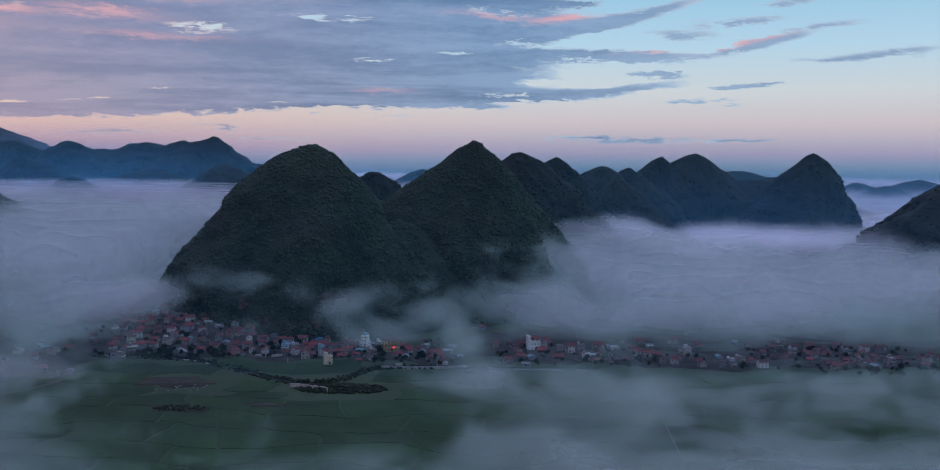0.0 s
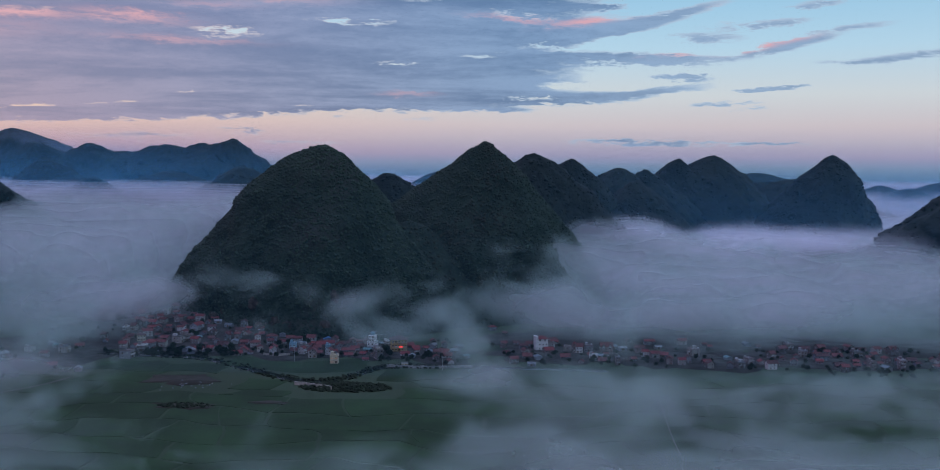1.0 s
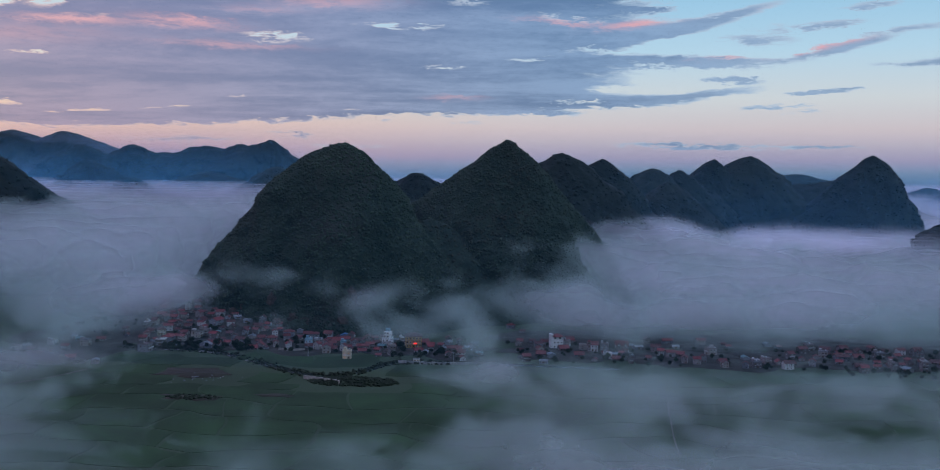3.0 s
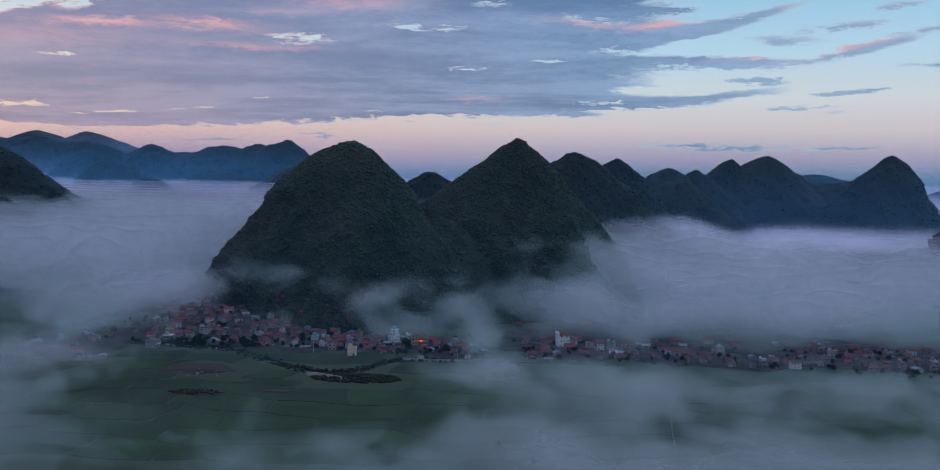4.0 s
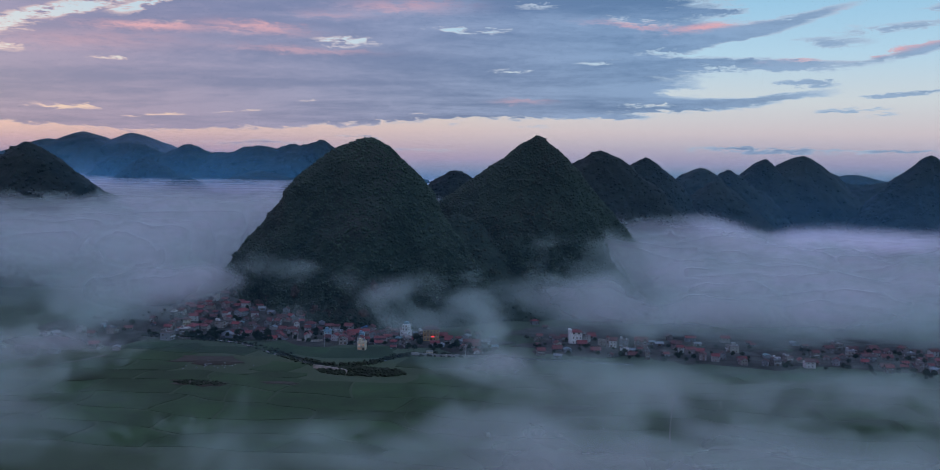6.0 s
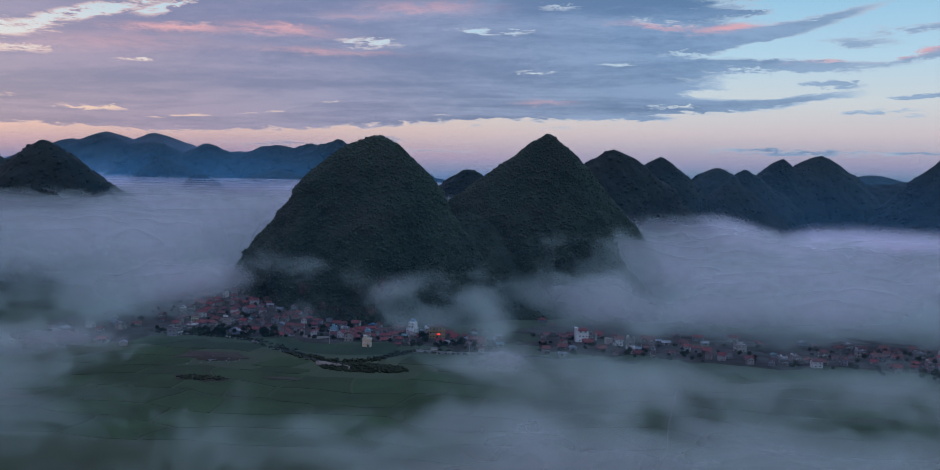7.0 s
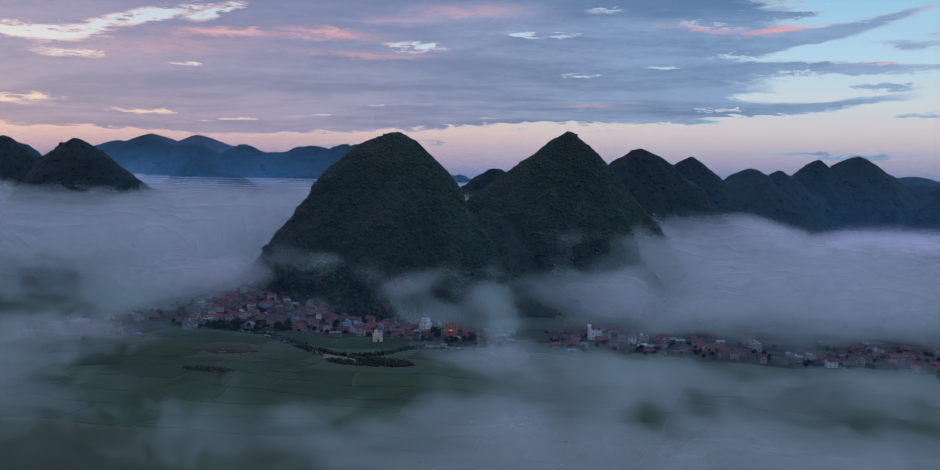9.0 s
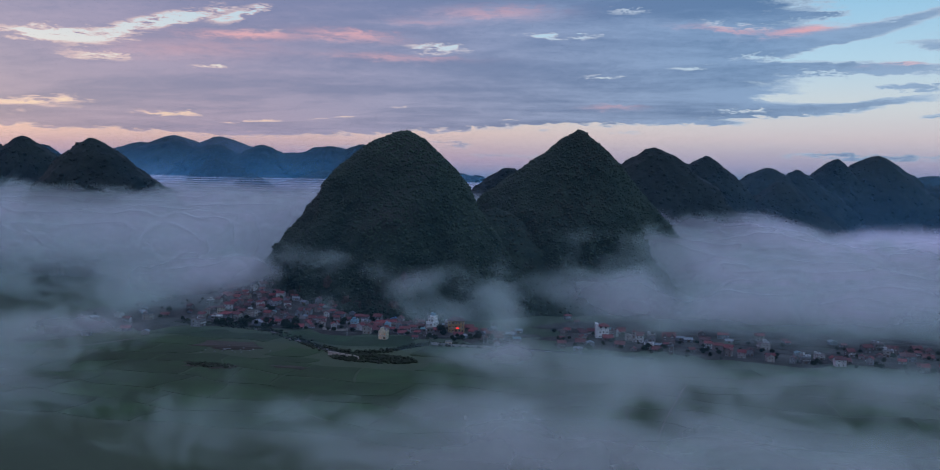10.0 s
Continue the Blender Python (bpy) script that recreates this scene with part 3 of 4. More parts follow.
# ---- village materials ----
def by_chance(name, colours, rough=0.85, dirt=0.35, bump=0.15, scale=0.6, rib=0.0):
    """Paint or tile: each piece takes one of the colours by chance, with stains and grain over it."""
    m, n = material(name)
    at = n.add("ShaderNodeNewGeometry").outputs["Position"]
    r = n.add("ShaderNodeObjectInfo").outputs["Random"]
    ramp = n.tree.nodes.new("ShaderNodeValToRGB")
    ramp.color_ramp.interpolation = "CONSTANT"
    for i, c in enumerate(colours):
        e = ramp.color_ramp.elements[i] if i < 2 else ramp.color_ramp.elements.new(i / len(colours))
        e.position, e.color = i / len(colours), (*c, 1)
    n.put(ramp.inputs[0], r)
    stain = n.noise(at, scale, 5, 0.65, 0.4)
    grain = n.noise(at, scale * 8, 3, 0.6)
    c = n.mix(n.math("MULTIPLY", n.step(stain, 0.42, 0.75), dirt), ramp.outputs[0], (0.10, 0.09, 0.08, 1))
    c = n.mix(n.math("MULTIPLY", grain, 0.25), c, (0.05, 0.05, 0.05, 1))
    height = grain
    if rib:
        wave = n.add("ShaderNodeTexWave", Vector=n.add("ShaderNodeTexCoord").outputs["Object"], Scale=rib)
        height = n.math("MULTIPLY_ADD", wave.outputs[1], 1.5, grain)
    b = n.add("ShaderNodeBump", Height=height, Strength=bump, Distance=0.08)
    p = n.add("ShaderNodeBsdfPrincipled", Base_Color=c, Roughness=rough, Normal=b.outputs[0])
    return finish(m, n, p.outputs[0])


WHITE = by_chance("white_render", [(0.56, 0.53, 0.52), (0.22, 0.22, 0.24), (0.30, 0.26, 0.24), (0.16, 0.17, 0.19), (0.40, 0.38, 0.38), (0.14, 0.13, 0.13), (0.24, 0.19, 0.19), (0.19, 0.15, 0.15)])
GREY = by_chance("grey_render", [(0.18, 0.19, 0.22), (0.22, 0.23, 0.26), (0.16, 0.18, 0.22), (0.24, 0.22, 0.22)])
BLUE = by_chance("light_blue_paint", [(0.17, 0.31, 0.38), (0.20, 0.33, 0.40)])
CREAM = by_chance("cream_paint", [(0.50, 0.40, 0.27), (0.55, 0.46, 0.33)])
BRIGHT = by_chance("bright_white_render", [(0.70, 0.68, 0.66), (0.66, 0.65, 0.64)], dirt=0.25)
OCHRE = by_chance("ochre_paint", [(0.52, 0.33, 0.14), (0.50, 0.31, 0.15)])
RED_TILE = by_chance("red_roof_tile", [(0.165, 0.020, 0.026), (0.115, 0.019, 0.024), (0.20, 0.024, 0.030), (0.085, 0.024, 0.028), (0.14, 0.030, 0.032)], dirt=0.5, bump=0.5, rib=3.0)
SHEET = by_chance("sheet_metal_roof", [(0.16, 0.20, 0.24), (0.10, 0.22, 0.24), (0.22, 0.23, 0.25), (0.13, 0.15, 0.18)], 0.55, rib=4.0, bump=0.5)
BLUE_SHEET = by_chance("blue_sheet_roof", [(0.03, 0.13, 0.34), (0.035, 0.15, 0.36)], 0.5, rib=4.0, bump=0.5)
CONCRETE = by_chance("weathered_concrete", [(0.30, 0.29, 0.28), (0.36, 0.35, 0.33), (0.26, 0.26, 0.26)], dirt=0.5)
STONE = by_chance("pale_stone", [(0.38, 0.32, 0.29), (0.42, 0.36, 0.32)], dirt=0.5)
WOOD = by_chance("dark_wood", [(0.09, 0.055, 0.035), (0.12, 0.07, 0.045)])
FRAME = by_chance("window_frame_paint", [(0.55, 0.54, 0.52), (0.62, 0.61, 0.60), (0.20, 0.13, 0.09)])
STEEL = by_chance("steel", [(0.45, 0.46, 0.48), (0.50, 0.51, 0.52)], 0.35)
BARK = surface("bark", (0.035, 0.028, 0.022, 1), (0.08, 0.065, 0.05, 1), 0.8)
PADDY = surface("young_rice", (0.011, 0.027, 0.010, 1), (0.021, 0.048, 0.017, 1), 0.03, fine=1.2, bump=0.5, size=0.25, vary=0.2)
SOIL = surface("bare_soil", (0.024, 0.022, 0.018, 1), (0.046, 0.036, 0.030, 1), 0.12)
TRACK = surface("pale_track", (0.06, 0.058, 0.052, 1), (0.10, 0.092, 0.082, 1), 0.3)
SHRUB = surface("shrub_leaves", (0.007, 0.012, 0.007, 1), (0.017, 0.026, 0.013, 1), 0.15, fine=1.4, bump=0.9, size=0.4)


def glass():
    m, n = material("window_glass")
    p = n.add("ShaderNodeBsdfPrincipled", Base_Color=(0.012, 0.014, 0.018, 1), Roughness=0.12)
    return finish(m, n, p.outputs[0])


def lamp_glow(name, colour, power):
    m, n = material(name)
    e = n.add("ShaderNodeEmission", Color=colour, Strength=power)
    return finish(m, n, e.outputs[0])


def water():
    m, n = material("still_stream_water")
    at = n.add("ShaderNodeNewGeometry").outputs["Position"]
    b = n.add("ShaderNodeBump", Height=n.noise(at, 0.8, 3), Strength=0.05, Distance=0.1)
    p = n.add("ShaderNodeBsdfPrincipled", Base_Color=(0.016, 0.022, 0.020, 1), Roughness=0.22, Normal=b.outputs[0])
    return finish(m, n, p.outputs[0])


PANE, WARM, RED_GLOW, WATER = glass(), lamp_glow("warm_lamp_light", (1.0, 0.50, 0.28, 1), 0.55), lamp_glow("red_sign_light", (1.0, 0.06, 0.05, 1), 1.1), water()


# ---- part helpers ----
def box(bm, x0, y0, z0, x1, y1, z1):
    v = [bm.verts.new(p) for p in ((x0, y0, z0), (x1, y0, z0), (x1, y1, z0), (x0, y1, z0), (x0, y0, z1), (x1, y0, z1), (x1, y1, z1), (x0, y1, z1))]
    for f in ((3, 2, 1, 0), (4, 5, 6, 7), (0, 1, 5, 4), (1, 2, 6, 5), (2, 3, 7, 6), (3, 0, 4, 7)):
        bm.faces.new([v[i] for i in f])


def prism(bm, outline, y0, y1):
    """A solid with the outline in x and z, drawn from y0 to y1."""
    a = [bm.verts.new((x, y0, z)) for x, z in outline]
    b = [bm.verts.new((x, y1, z)) for x, z in outline]
    k = len(outline)
    bm.faces.new(a)
    bm.faces.new(b[::-1])
    for i in range(k):
        bm.faces.new((a[i], b[i], b[(i + 1) % k], a[(i + 1) % k]))


def tube(bm, base, top, r0, r1, sides=8):
    axis = (Vector(top) - Vector(base))
    rot = axis.to_track_quat("Z", "Y").to_matrix()
    rings = []
    for p, r in ((Vector(base), r0), (Vector(top), r1)):
        rings.append([bm.verts.new(p + rot @ Vector((r * math.cos(6.2832 * i / sides), r * math.sin(6.2832 * i / sides), 0))) for i in range(sides)])
    for i in range(sides):
        j = (i + 1) % sides
        bm.faces.new((rings[0][i], rings[0][j], rings[1][j], rings[1][i]))
    bm.faces.new(rings[0][::-1])
    bm.faces.new(rings[1])


def part(name, bm, mat, parent, label="", at=None):
    if isinstance(bm, bmesh.types.BMesh):
        bmesh.ops.recalc_face_normals(bm, faces=bm.faces)
        me = bpy.data.meshes.new(name)
        bm.to_mesh(me)
        bm.free()
        me.materials.append(mat)
    else:
        me = bm
    ob = new(name, me)
    ob.parent = parent
    if at is not None:
        ob.matrix_basis = at
    return tagged(ob, label) if label else ob


def thing(name, label, category, group=""):
    return tagged(new(name), label, category, group)


# ---- houses ----
WINDOW_MESHES = {}


def window(parent, x, y, z, turn, w=1.1, h=1.3, lit=False, arch=False):
    """A framed window standing proud of its wall, with a sill, a cross bar and panes behind."""
    key = (w, h, arch)
    if key not in WINDOW_MESHES:
        bm = bmesh.new()
        for a in ((-w / 2 - 0.1, 0, w / 2 + 0.1, 0.1), (-w / 2 - 0.1, h - 0.1, w / 2 + 0.1, h)):
            box(bm, a[0], -0.09, a[1], a[2], 0.05, a[3])
        for x0 in (-w / 2 - 0.1, -0.04, w / 2 - 0.02):
            box(bm, x0, -0.085, 0.1, x0 + 0.1, 0.05, h - 0.1)
        box(bm, -w / 2 - 0.2, -0.2, -0.1, w / 2 + 0.2, 0.05, -0.004)
        if arch:
            prism(bm, [(0.5 * w * math.cos(a), h + 0.4 * w * math.sin(a)) for a in np.linspace(0, math.pi, 9)], -0.09, 0.04)
        fm = bpy.data.meshes.new("window")
        bmesh.ops.recalc_face_normals(bm, faces=bm.faces)
        bm.to_mesh(fm)
        bm.free()
        fm.materials.append(FRAME)
        bm = bmesh.new()
        box(bm, -w / 2, -0.035, 0.1, w / 2, 0.04, h - 0.1)
        pm = bpy.data.meshes.new("pane")
        bmesh.ops.recalc_face_normals(bm, faces=bm.faces)
        bm.to_mesh(pm)
        bm.free()
        pm.materials.append(PANE)
        lm = pm.copy()
        lm.materials[0] = WARM
        WINDOW_MESHES[key] = (fm, pm, lm)
    fm, pm, lm = WINDOW_MESHES[key]
    ob = part("window", fm, None, parent, at=pose(x, y, z, 0, 0, turn))
    part("pane", lm if lit else pm, None, ob, "pane lit from inside" if lit else "")


def house_door(parent, x, y, z, w=1.4, h=2.1, mat=None):
    bm = bmesh.new()
    box(bm, -w / 2, -0.07, 0, w / 2, 0.05, h)
    box(bm, -w / 2 - 0.12, -0.11, 0, -w / 2, 0.05, h + 0.12)
    box(bm, w / 2, -0.11, 0, w / 2 + 0.12, 0.05, h + 0.12)
    box(bm, -w / 2, -0.11, h, w / 2, 0.05, h + 0.12)
    box(bm, -0.03, -0.1, 0.05, 0.03, -0.07, h)
    part("door", bm, mat or WOOD, parent, at=pose(x, y, z))


def balcony(parent, y, z, w, deep=1.1, mat=None, x=0.0):
    bm = bmesh.new()
    box(bm, x - w / 2, y - deep, z - 0.14, x + w / 2, y + 0.05, z)
    slab = part("balcony", bm, mat or WHITE, parent)
    bm = bmesh.new()
    box(bm, x - w / 2, y - deep, z + 0.85, x + w / 2, y - deep + 0.08, z + 0.95)
    for k in range(int(w / 0.35) + 1):
        px = x - w / 2 + 0.03 + k * (w - 0.12) / int(w / 0.35)
        box(bm, px, y - deep + 0.01, z, px + 0.06, y - deep + 0.07, z + 0.85)
    part("railing", bm, FRAME, slab)


def gable_roof(parent, w, d, z, rise, mat, over=0.7, along=True):
    """Two slopes of real thickness, with a ridge cap; the ridge runs along x, or along y."""
    bm = bmesh.new()
    half = (d if along else w) / 2 + over
    length = (w if along else d) / 2 + over
    drop = rise * over / (half - over)
    t = 0.16
    prism(bm, [(-half, z - drop), (0, z + rise), (0, z + rise + t), (-half - 0.03, z - drop + t)], -length, length)
    prism(bm, [(half, z - drop), (half + 0.03, z - drop + t), (0, z + rise + t), (0, z + rise)], -length, length)
    bmesh.ops.rotate(bm, verts=bm.verts, matrix=Matrix.Rotation(radians(90 if along else 0), 3, "Z"))
    roof = part("roof", bm, mat, parent)
    bm = bmesh.new()
    prism(bm, [(-0.2, z + rise + t - 0.08), (0.2, z + rise + t - 0.08), (0.12, z + rise + t + 0.12), (-0.12, z + rise + t + 0.12)], -length - 0.03, length + 0.03)
    bmesh.ops.rotate(bm, verts=bm.verts, matrix=Matrix.Rotation(radians(90 if along else 0), 3, "Z"))
    part("ridge_cap", bm, mat, roof)
    return roof


def hip_roof(parent, w, d, z, rise, mat, over=0.8):
    bm = bmesh.new()
    a, b = w / 2 + over, d / 2 + over
    k = max(a - b, 0.4)
    low = [bm.verts.new(p) for p in ((-a, -b, z - 0.2), (a, -b, z - 0.2), (a, b, z - 0.2), (-a, b, z - 0.2))]
    mid = [bm.verts.new((v.co.x, v.co.y, z)) for v in low]
    r0, r1 = bm.verts.new((-k, 0, z + rise)), bm.verts.new((k, 0, z + rise))
    bm.faces.new(low[::-1])
    for i in range(4):
        bm.faces.new((low[i], low[(i + 1) % 4], mid[(i + 1) % 4], mid[i]))
    bm.faces.new((mid[0], mid[1], r1, r0))
    bm.faces.new((mid[2], mid[3], r0, r1))
    bm.faces.new((mid[1], mid[2], r1))
    bm.faces.new((mid[3], mid[0], r0))
    tube(bm, (-k - 0.1, 0, z + rise), (k + 0.1, 0, z + rise), 0.16, 0.16, 6)
    for sx in (-1, 1):
        for sy in (-1, 1):
            tube(bm, (sx * a, sy * b, z), (sx * k, 0, z + rise), 0.14, 0.14, 6)
    return part("roof", bm, mat, parent)


def flat_roof(parent, w, d, z, mat, tank=True, stair=True):
    bm = bmesh.new()
    box(bm, -w / 2 - 0.25, -d / 2 - 0.25, z, w / 2 + 0.25, d / 2 + 0.25, z + 0.2)
    for x0, y0, x1, y1 in ((-w / 2, -d / 2, w / 2, -d / 2 + 0.15), (-w / 2, d / 2 - 0.15, w / 2, d / 2), (-w / 2, -d / 2 + 0.15, -w / 2 + 0.15, d / 2 - 0.15), (w / 2 - 0.15, -d / 2 + 0.15, w / 2, d / 2 - 0.15)):
        box(bm, x0, y0, z + 0.2, x1, y1, z + 1.0)
    part("roof", bm, mat, parent, "flat roof with a low parapet")
    if stair:
        bm = bmesh.new()
        box(bm, -w / 2 + 0.5, d / 2 - 4.2, z + 0.2, -w / 2 + 2.9, d / 2 - 0.5, z + 2.6)
        box(bm, -w / 2 + 0.3, d / 2 - 4.4, z + 2.6, -w / 2 + 3.1, d / 2 - 0.3, z + 2.75)
        part("stair_head", bm, mat, parent)
    if tank:
        bm = bmesh.new()
        tube(bm, (w / 2 - 1.8, d / 2 - 2.2, z + 1.1), (w / 2 - 1.8, d / 2 - 0.6, z + 1.1), 0.55, 0.55, 12)
        for yy in (d / 2 - 2.0, d / 2 - 0.8):
            box(bm, w / 2 - 2.2, yy - 0.05, z + 0.2, w / 2 - 1.4, yy + 0.05, z + 0.75)
        part("water_tank", bm, STEEL, parent, "steel roof water tank")


def walls(parent, w, d, h, mat, gable=0.0, along=True, storeys=1):
    """Walls on a plinth, with a band at each floor and gable ends where the roof is pitched."""
    bm = bmesh.new()
    box(bm, -w / 2, -d / 2, 0, w / 2, d / 2, h)
    box(bm, -w / 2 - 0.08, -d / 2 - 0.08, 0, w / 2 + 0.08, d / 2 + 0.08, 0.45)
    for k in range(1, storeys):
        z = k * h / storeys
        box(bm, -w / 2 - 0.06, -d / 2 - 0.06, z - 0.1, w / 2 + 0.06, d / 2 + 0.06, z + 0.1)
    if gable:
        g2 = bmesh.new()
        half = (d if along else w) / 2
        length = (w if along else d) / 2
        prism(g2, [(-half, h), (half, h), (0, h + gable)], -length, length)
        bmesh.ops.rotate(g2, verts=g2.verts, matrix=Matrix.Rotation(radians(90 if along else 0), 3, "Z"))
        tmp = bpy.data.meshes.new("tmp")
        g2.to_mesh(tmp)
        g2.free()
        bm.from_mesh(tmp)
        bpy.data.meshes.remove(tmp)
    return part("wall", bm, mat, parent)


def openings(parent, w, d, h, storeys, lit=(), sides=True, front_door=True, arch=False):
    step = h / storeys
    for s in range(storeys):
        z = s * step + 0.9
        n = max(2, int(w / 2.6))
        for i in range(n):
            x = -w / 2 + (i + 0.5) * w / n
            if s == 0 and front_door and i == n // 2:
                house_door(parent, x, -d / 2, 0.05)
                continue
            window(parent, x, -d / 2, z, 0, lit=(s, i) in lit, arch=arch and s == storeys - 1)
        if sides:
            for y in ((0.0,) if storeys == 1 else (-d / 5, d / 5)):
                window(parent, w / 2, y, z, 90)
                window(parent, -w / 2, y, z, -90)


def house(label, w, d, storeys, wall, roof, shape, rise=0.0, along=True, lit=(), balconies=0, arch=False, storey=3.2, porch=False):
    ob = thing("house", label, "house", "village houses")
    h = storeys * storey
    pitched = shape == "gable"
    walls(ob, w, d, h, wall, rise if pitched else 0.0, along, storeys)
    openings(ob, w, d, h, storeys, lit, arch=arch)
    if pitched:
        gable_roof(ob, w, d, h, rise, roof, along=along)
        if not along:
            window(ob, 0, -d / 2, h + 0.25, 0, 0.9, 1.0)
    elif shape == "hip":
        hip_roof(ob, w, d, h, rise, roof)
    else:
        flat_roof(ob, w, d, h, wall)
    for k in range(balconies):
        balcony(ob, -d / 2, (k + 1) * storey, w * 0.9)
    if porch:
        bm = bmesh.new()
        prism(bm, [(-w / 2 - 0.3, 2.7), (w / 2 + 0.3, 2.7), (w / 2 + 0.3, 2.85), (-w / 2 - 0.3, 2.85)], -d / 2 - 2.4, -d / 2)
        canopy = part("porch_roof", bm, roof, ob)
        for x in (-w / 2, 0, w / 2):
            bm = bmesh.new()
            tube(bm, (x, -d / 2 - 2.2, 0), (x, -d / 2 - 2.2, 2.7), 0.13, 0.11, 8)
            part("post", bm, WHITE, canopy)
    return ob


def tower_house():
    """The tall narrow house that steps back towards the top."""
    ob = thing("house", "tall white stepped tube house of four storeys", "house", "village houses")
    walls(ob, 6.5, 12, 6.6, BRIGHT, storeys=2)
    bm = bmesh.new()
    box(bm, -3.0, -2.5, 6.6, 2.2, 5.8, 11.6)
    box(bm, -3.1, -2.6, 9.8, 2.3, 5.9, 10.0)
    box(bm, -3.2, -2.7, 11.6, 2.4, 6.0, 11.8)
    part("upper_wall", bm, BRIGHT, ob)
    bm = bmesh.new()
    box(bm, -2.4, 1.0, 11.8, 0.8, 5.2, 14.0)
    box(bm, -2.6, 0.8, 14.0, 1.0, 5.4, 14.2)
    part("stair_head", bm, BLUE, ob, "pale blue stair head")
    bm = bmesh.new()
    box(bm, -3.4, -6.3, 6.6, 3.4, -2.5, 6.8)
    box(bm, -3.3, -6.2, 6.8, 3.3, -6.05, 7.7)
    part("terrace", bm, BRIGHT, ob)
    for z in (0.9, 4.1):
        for x in (-1.8, 1.6):
            window(ob, x, -6.0, z, 0)
        for y in (-3, 0, 3):
            window(ob, 3.25, y, z, 90)
            window(ob, -3.25, y, z, -90)
    for z in (7.2, 10.1):
        for x in (-1.7, 0.9):
            window(ob, x, -2.5, z, 0)
        window(ob, -3.0, 1.5, z, -90)
    for k in (3.3,):
        balcony(ob, -6.0, k, 5.6)
    return ob


def white_house():
    """The tall white house with a blank side tower, an open loggia and a red roof."""
    ob = thing("house", "tall white house with blank tower and red roof", "house", "village houses")
    walls(ob, 10, 10, 7.6, BRIGHT, storeys=2)
    bm = bmesh.new()
    box(bm, -7.4, -5.2, 0, -5.05, 4.0, 12.4)
    box(bm, -7.6, -5.4, 12.4, -4.85, 4.2, 12.7)
    part("tower", bm, BRIGHT, ob, "plain white stair tower")
    for x0, x1 in ((-4.9, -4.3), (-0.4, 0.2), (4.3, 4.9)):
        bm = bmesh.new()
        box(bm, x0, -4.9, 7.6, x1, -4.3, 10.4)
        part("pillar", bm, BRIGHT, ob)
    bm = bmesh.new()
    box(bm, -5.0, -3.0, 7.6, 5.0, 5.0, 10.4)
    part("upper_wall", bm, BRIGHT, ob)
    bm = bmesh.new()
    box(bm, -5.2, -5.2, 7.5, 5.2, -4.95, 8.5)
    part("parapet", bm, BRIGHT, ob)
    hip_roof(ob, 10, 10, 10.6, 2.2, RED_TILE)
    openings(ob, 10, 10, 7.6, 2)
    for x in (-2.5, 2.4):
        window(ob, x, -3.0, 8.3, 0, 1.8, 1.6)
    return ob


def ochre_house():
    ob = house("ochre three-storey house with red roof and glowing red sign", 13, 9, 3, OCHRE, RED_TILE, "hip", 2.6, balconies=2)
    bm = bmesh.new()
    box(bm, -0.2, -6.05, 3.3, 2.6, -5.95, 4.5)
    sign = part("sign", bm, RED_GLOW, ob, "glowing red sign board")
    bm = bmesh.new()
    for x0, x1, z0, z1 in ((-0.32, -0.2, 3.2, 4.6), (2.6, 2.72, 3.2, 4.6), (-0.2, 2.6, 3.2, 3.3), (-0.2, 2.6, 4.5, 4.6)):
        box(bm, x0, -6.08, z0, x1, -5.92, z1)
    part("sign_frame", bm, STEEL, sign)
    return ob


def villa():
    ob = house("white two-storey villa with arched windows and cupola", 9, 8, 2, WHITE, RED_TILE, "gable", 2.4, arch=True)
    bm = bmesh.new()
    box(bm, -4.6, -5.6, 0, -1.8, -2.5, 9.0)
    box(bm, -4.8, -5.8, 9.0, -1.6, -2.3, 9.2)
    tower = part("turret", bm, WHITE, ob)
    bm = bmesh.new()
    tube(bm, (-3.2, -4.05, 9.2), (-3.2, -4.05, 11.2), 1.9, 0.05, 8)
    part("turret_roof", bm, RED_TILE, tower)
    for z in (1.2, 4.4, 7.2):
        window(ob, -3.2, -5.6, z, 0, arch=True)
    return ob


def twin_gable():
    ob = house("white house with two arched gable fronts under red tiles", 11, 8, 2, WHITE, RED_TILE, "gable", 2.8, arch=True, porch=True)
    for x in (-3.0, 3.0):
        bm = bmesh.new()
        prism(bm, [(x - 2.2, 0), (x + 2.2, 0), (x + 2.2, 6.0), (x, 8.6), (x - 2.2, 6.0)], -5.2, -3.9)
        front = part("gable_front", bm, WHITE, ob)
        bm = bmesh.new()
        prism(bm, [(x - 2.6, 5.6), (x, 8.6), (x, 8.85), (x - 2.7, 5.8)], -5.7, -1.0)
        prism(bm, [(x + 2.6, 5.6), (x + 2.7, 5.8), (x, 8.85), (x, 8.6)], -5.7, -1.0)
        part("gable_roof", bm, RED_TILE, front)
        window(ob, x, -5.2, 3.9, 0, 1.6, 1.5, arch=True)
    return ob


def kiosk():
    ob = thing("kiosk", "small pale kiosk with dark shutters by the wall", "kiosk")
    walls(ob, 5.5, 3.2, 3.0, CREAM)
    flat_roof(ob, 5.5, 3.2, 3.0, CONCRETE, False, False)
    for x in (-1.4, 1.4):
        house_door(ob, x, -1.6, 0.05, 1.9, 2.2)
    return ob


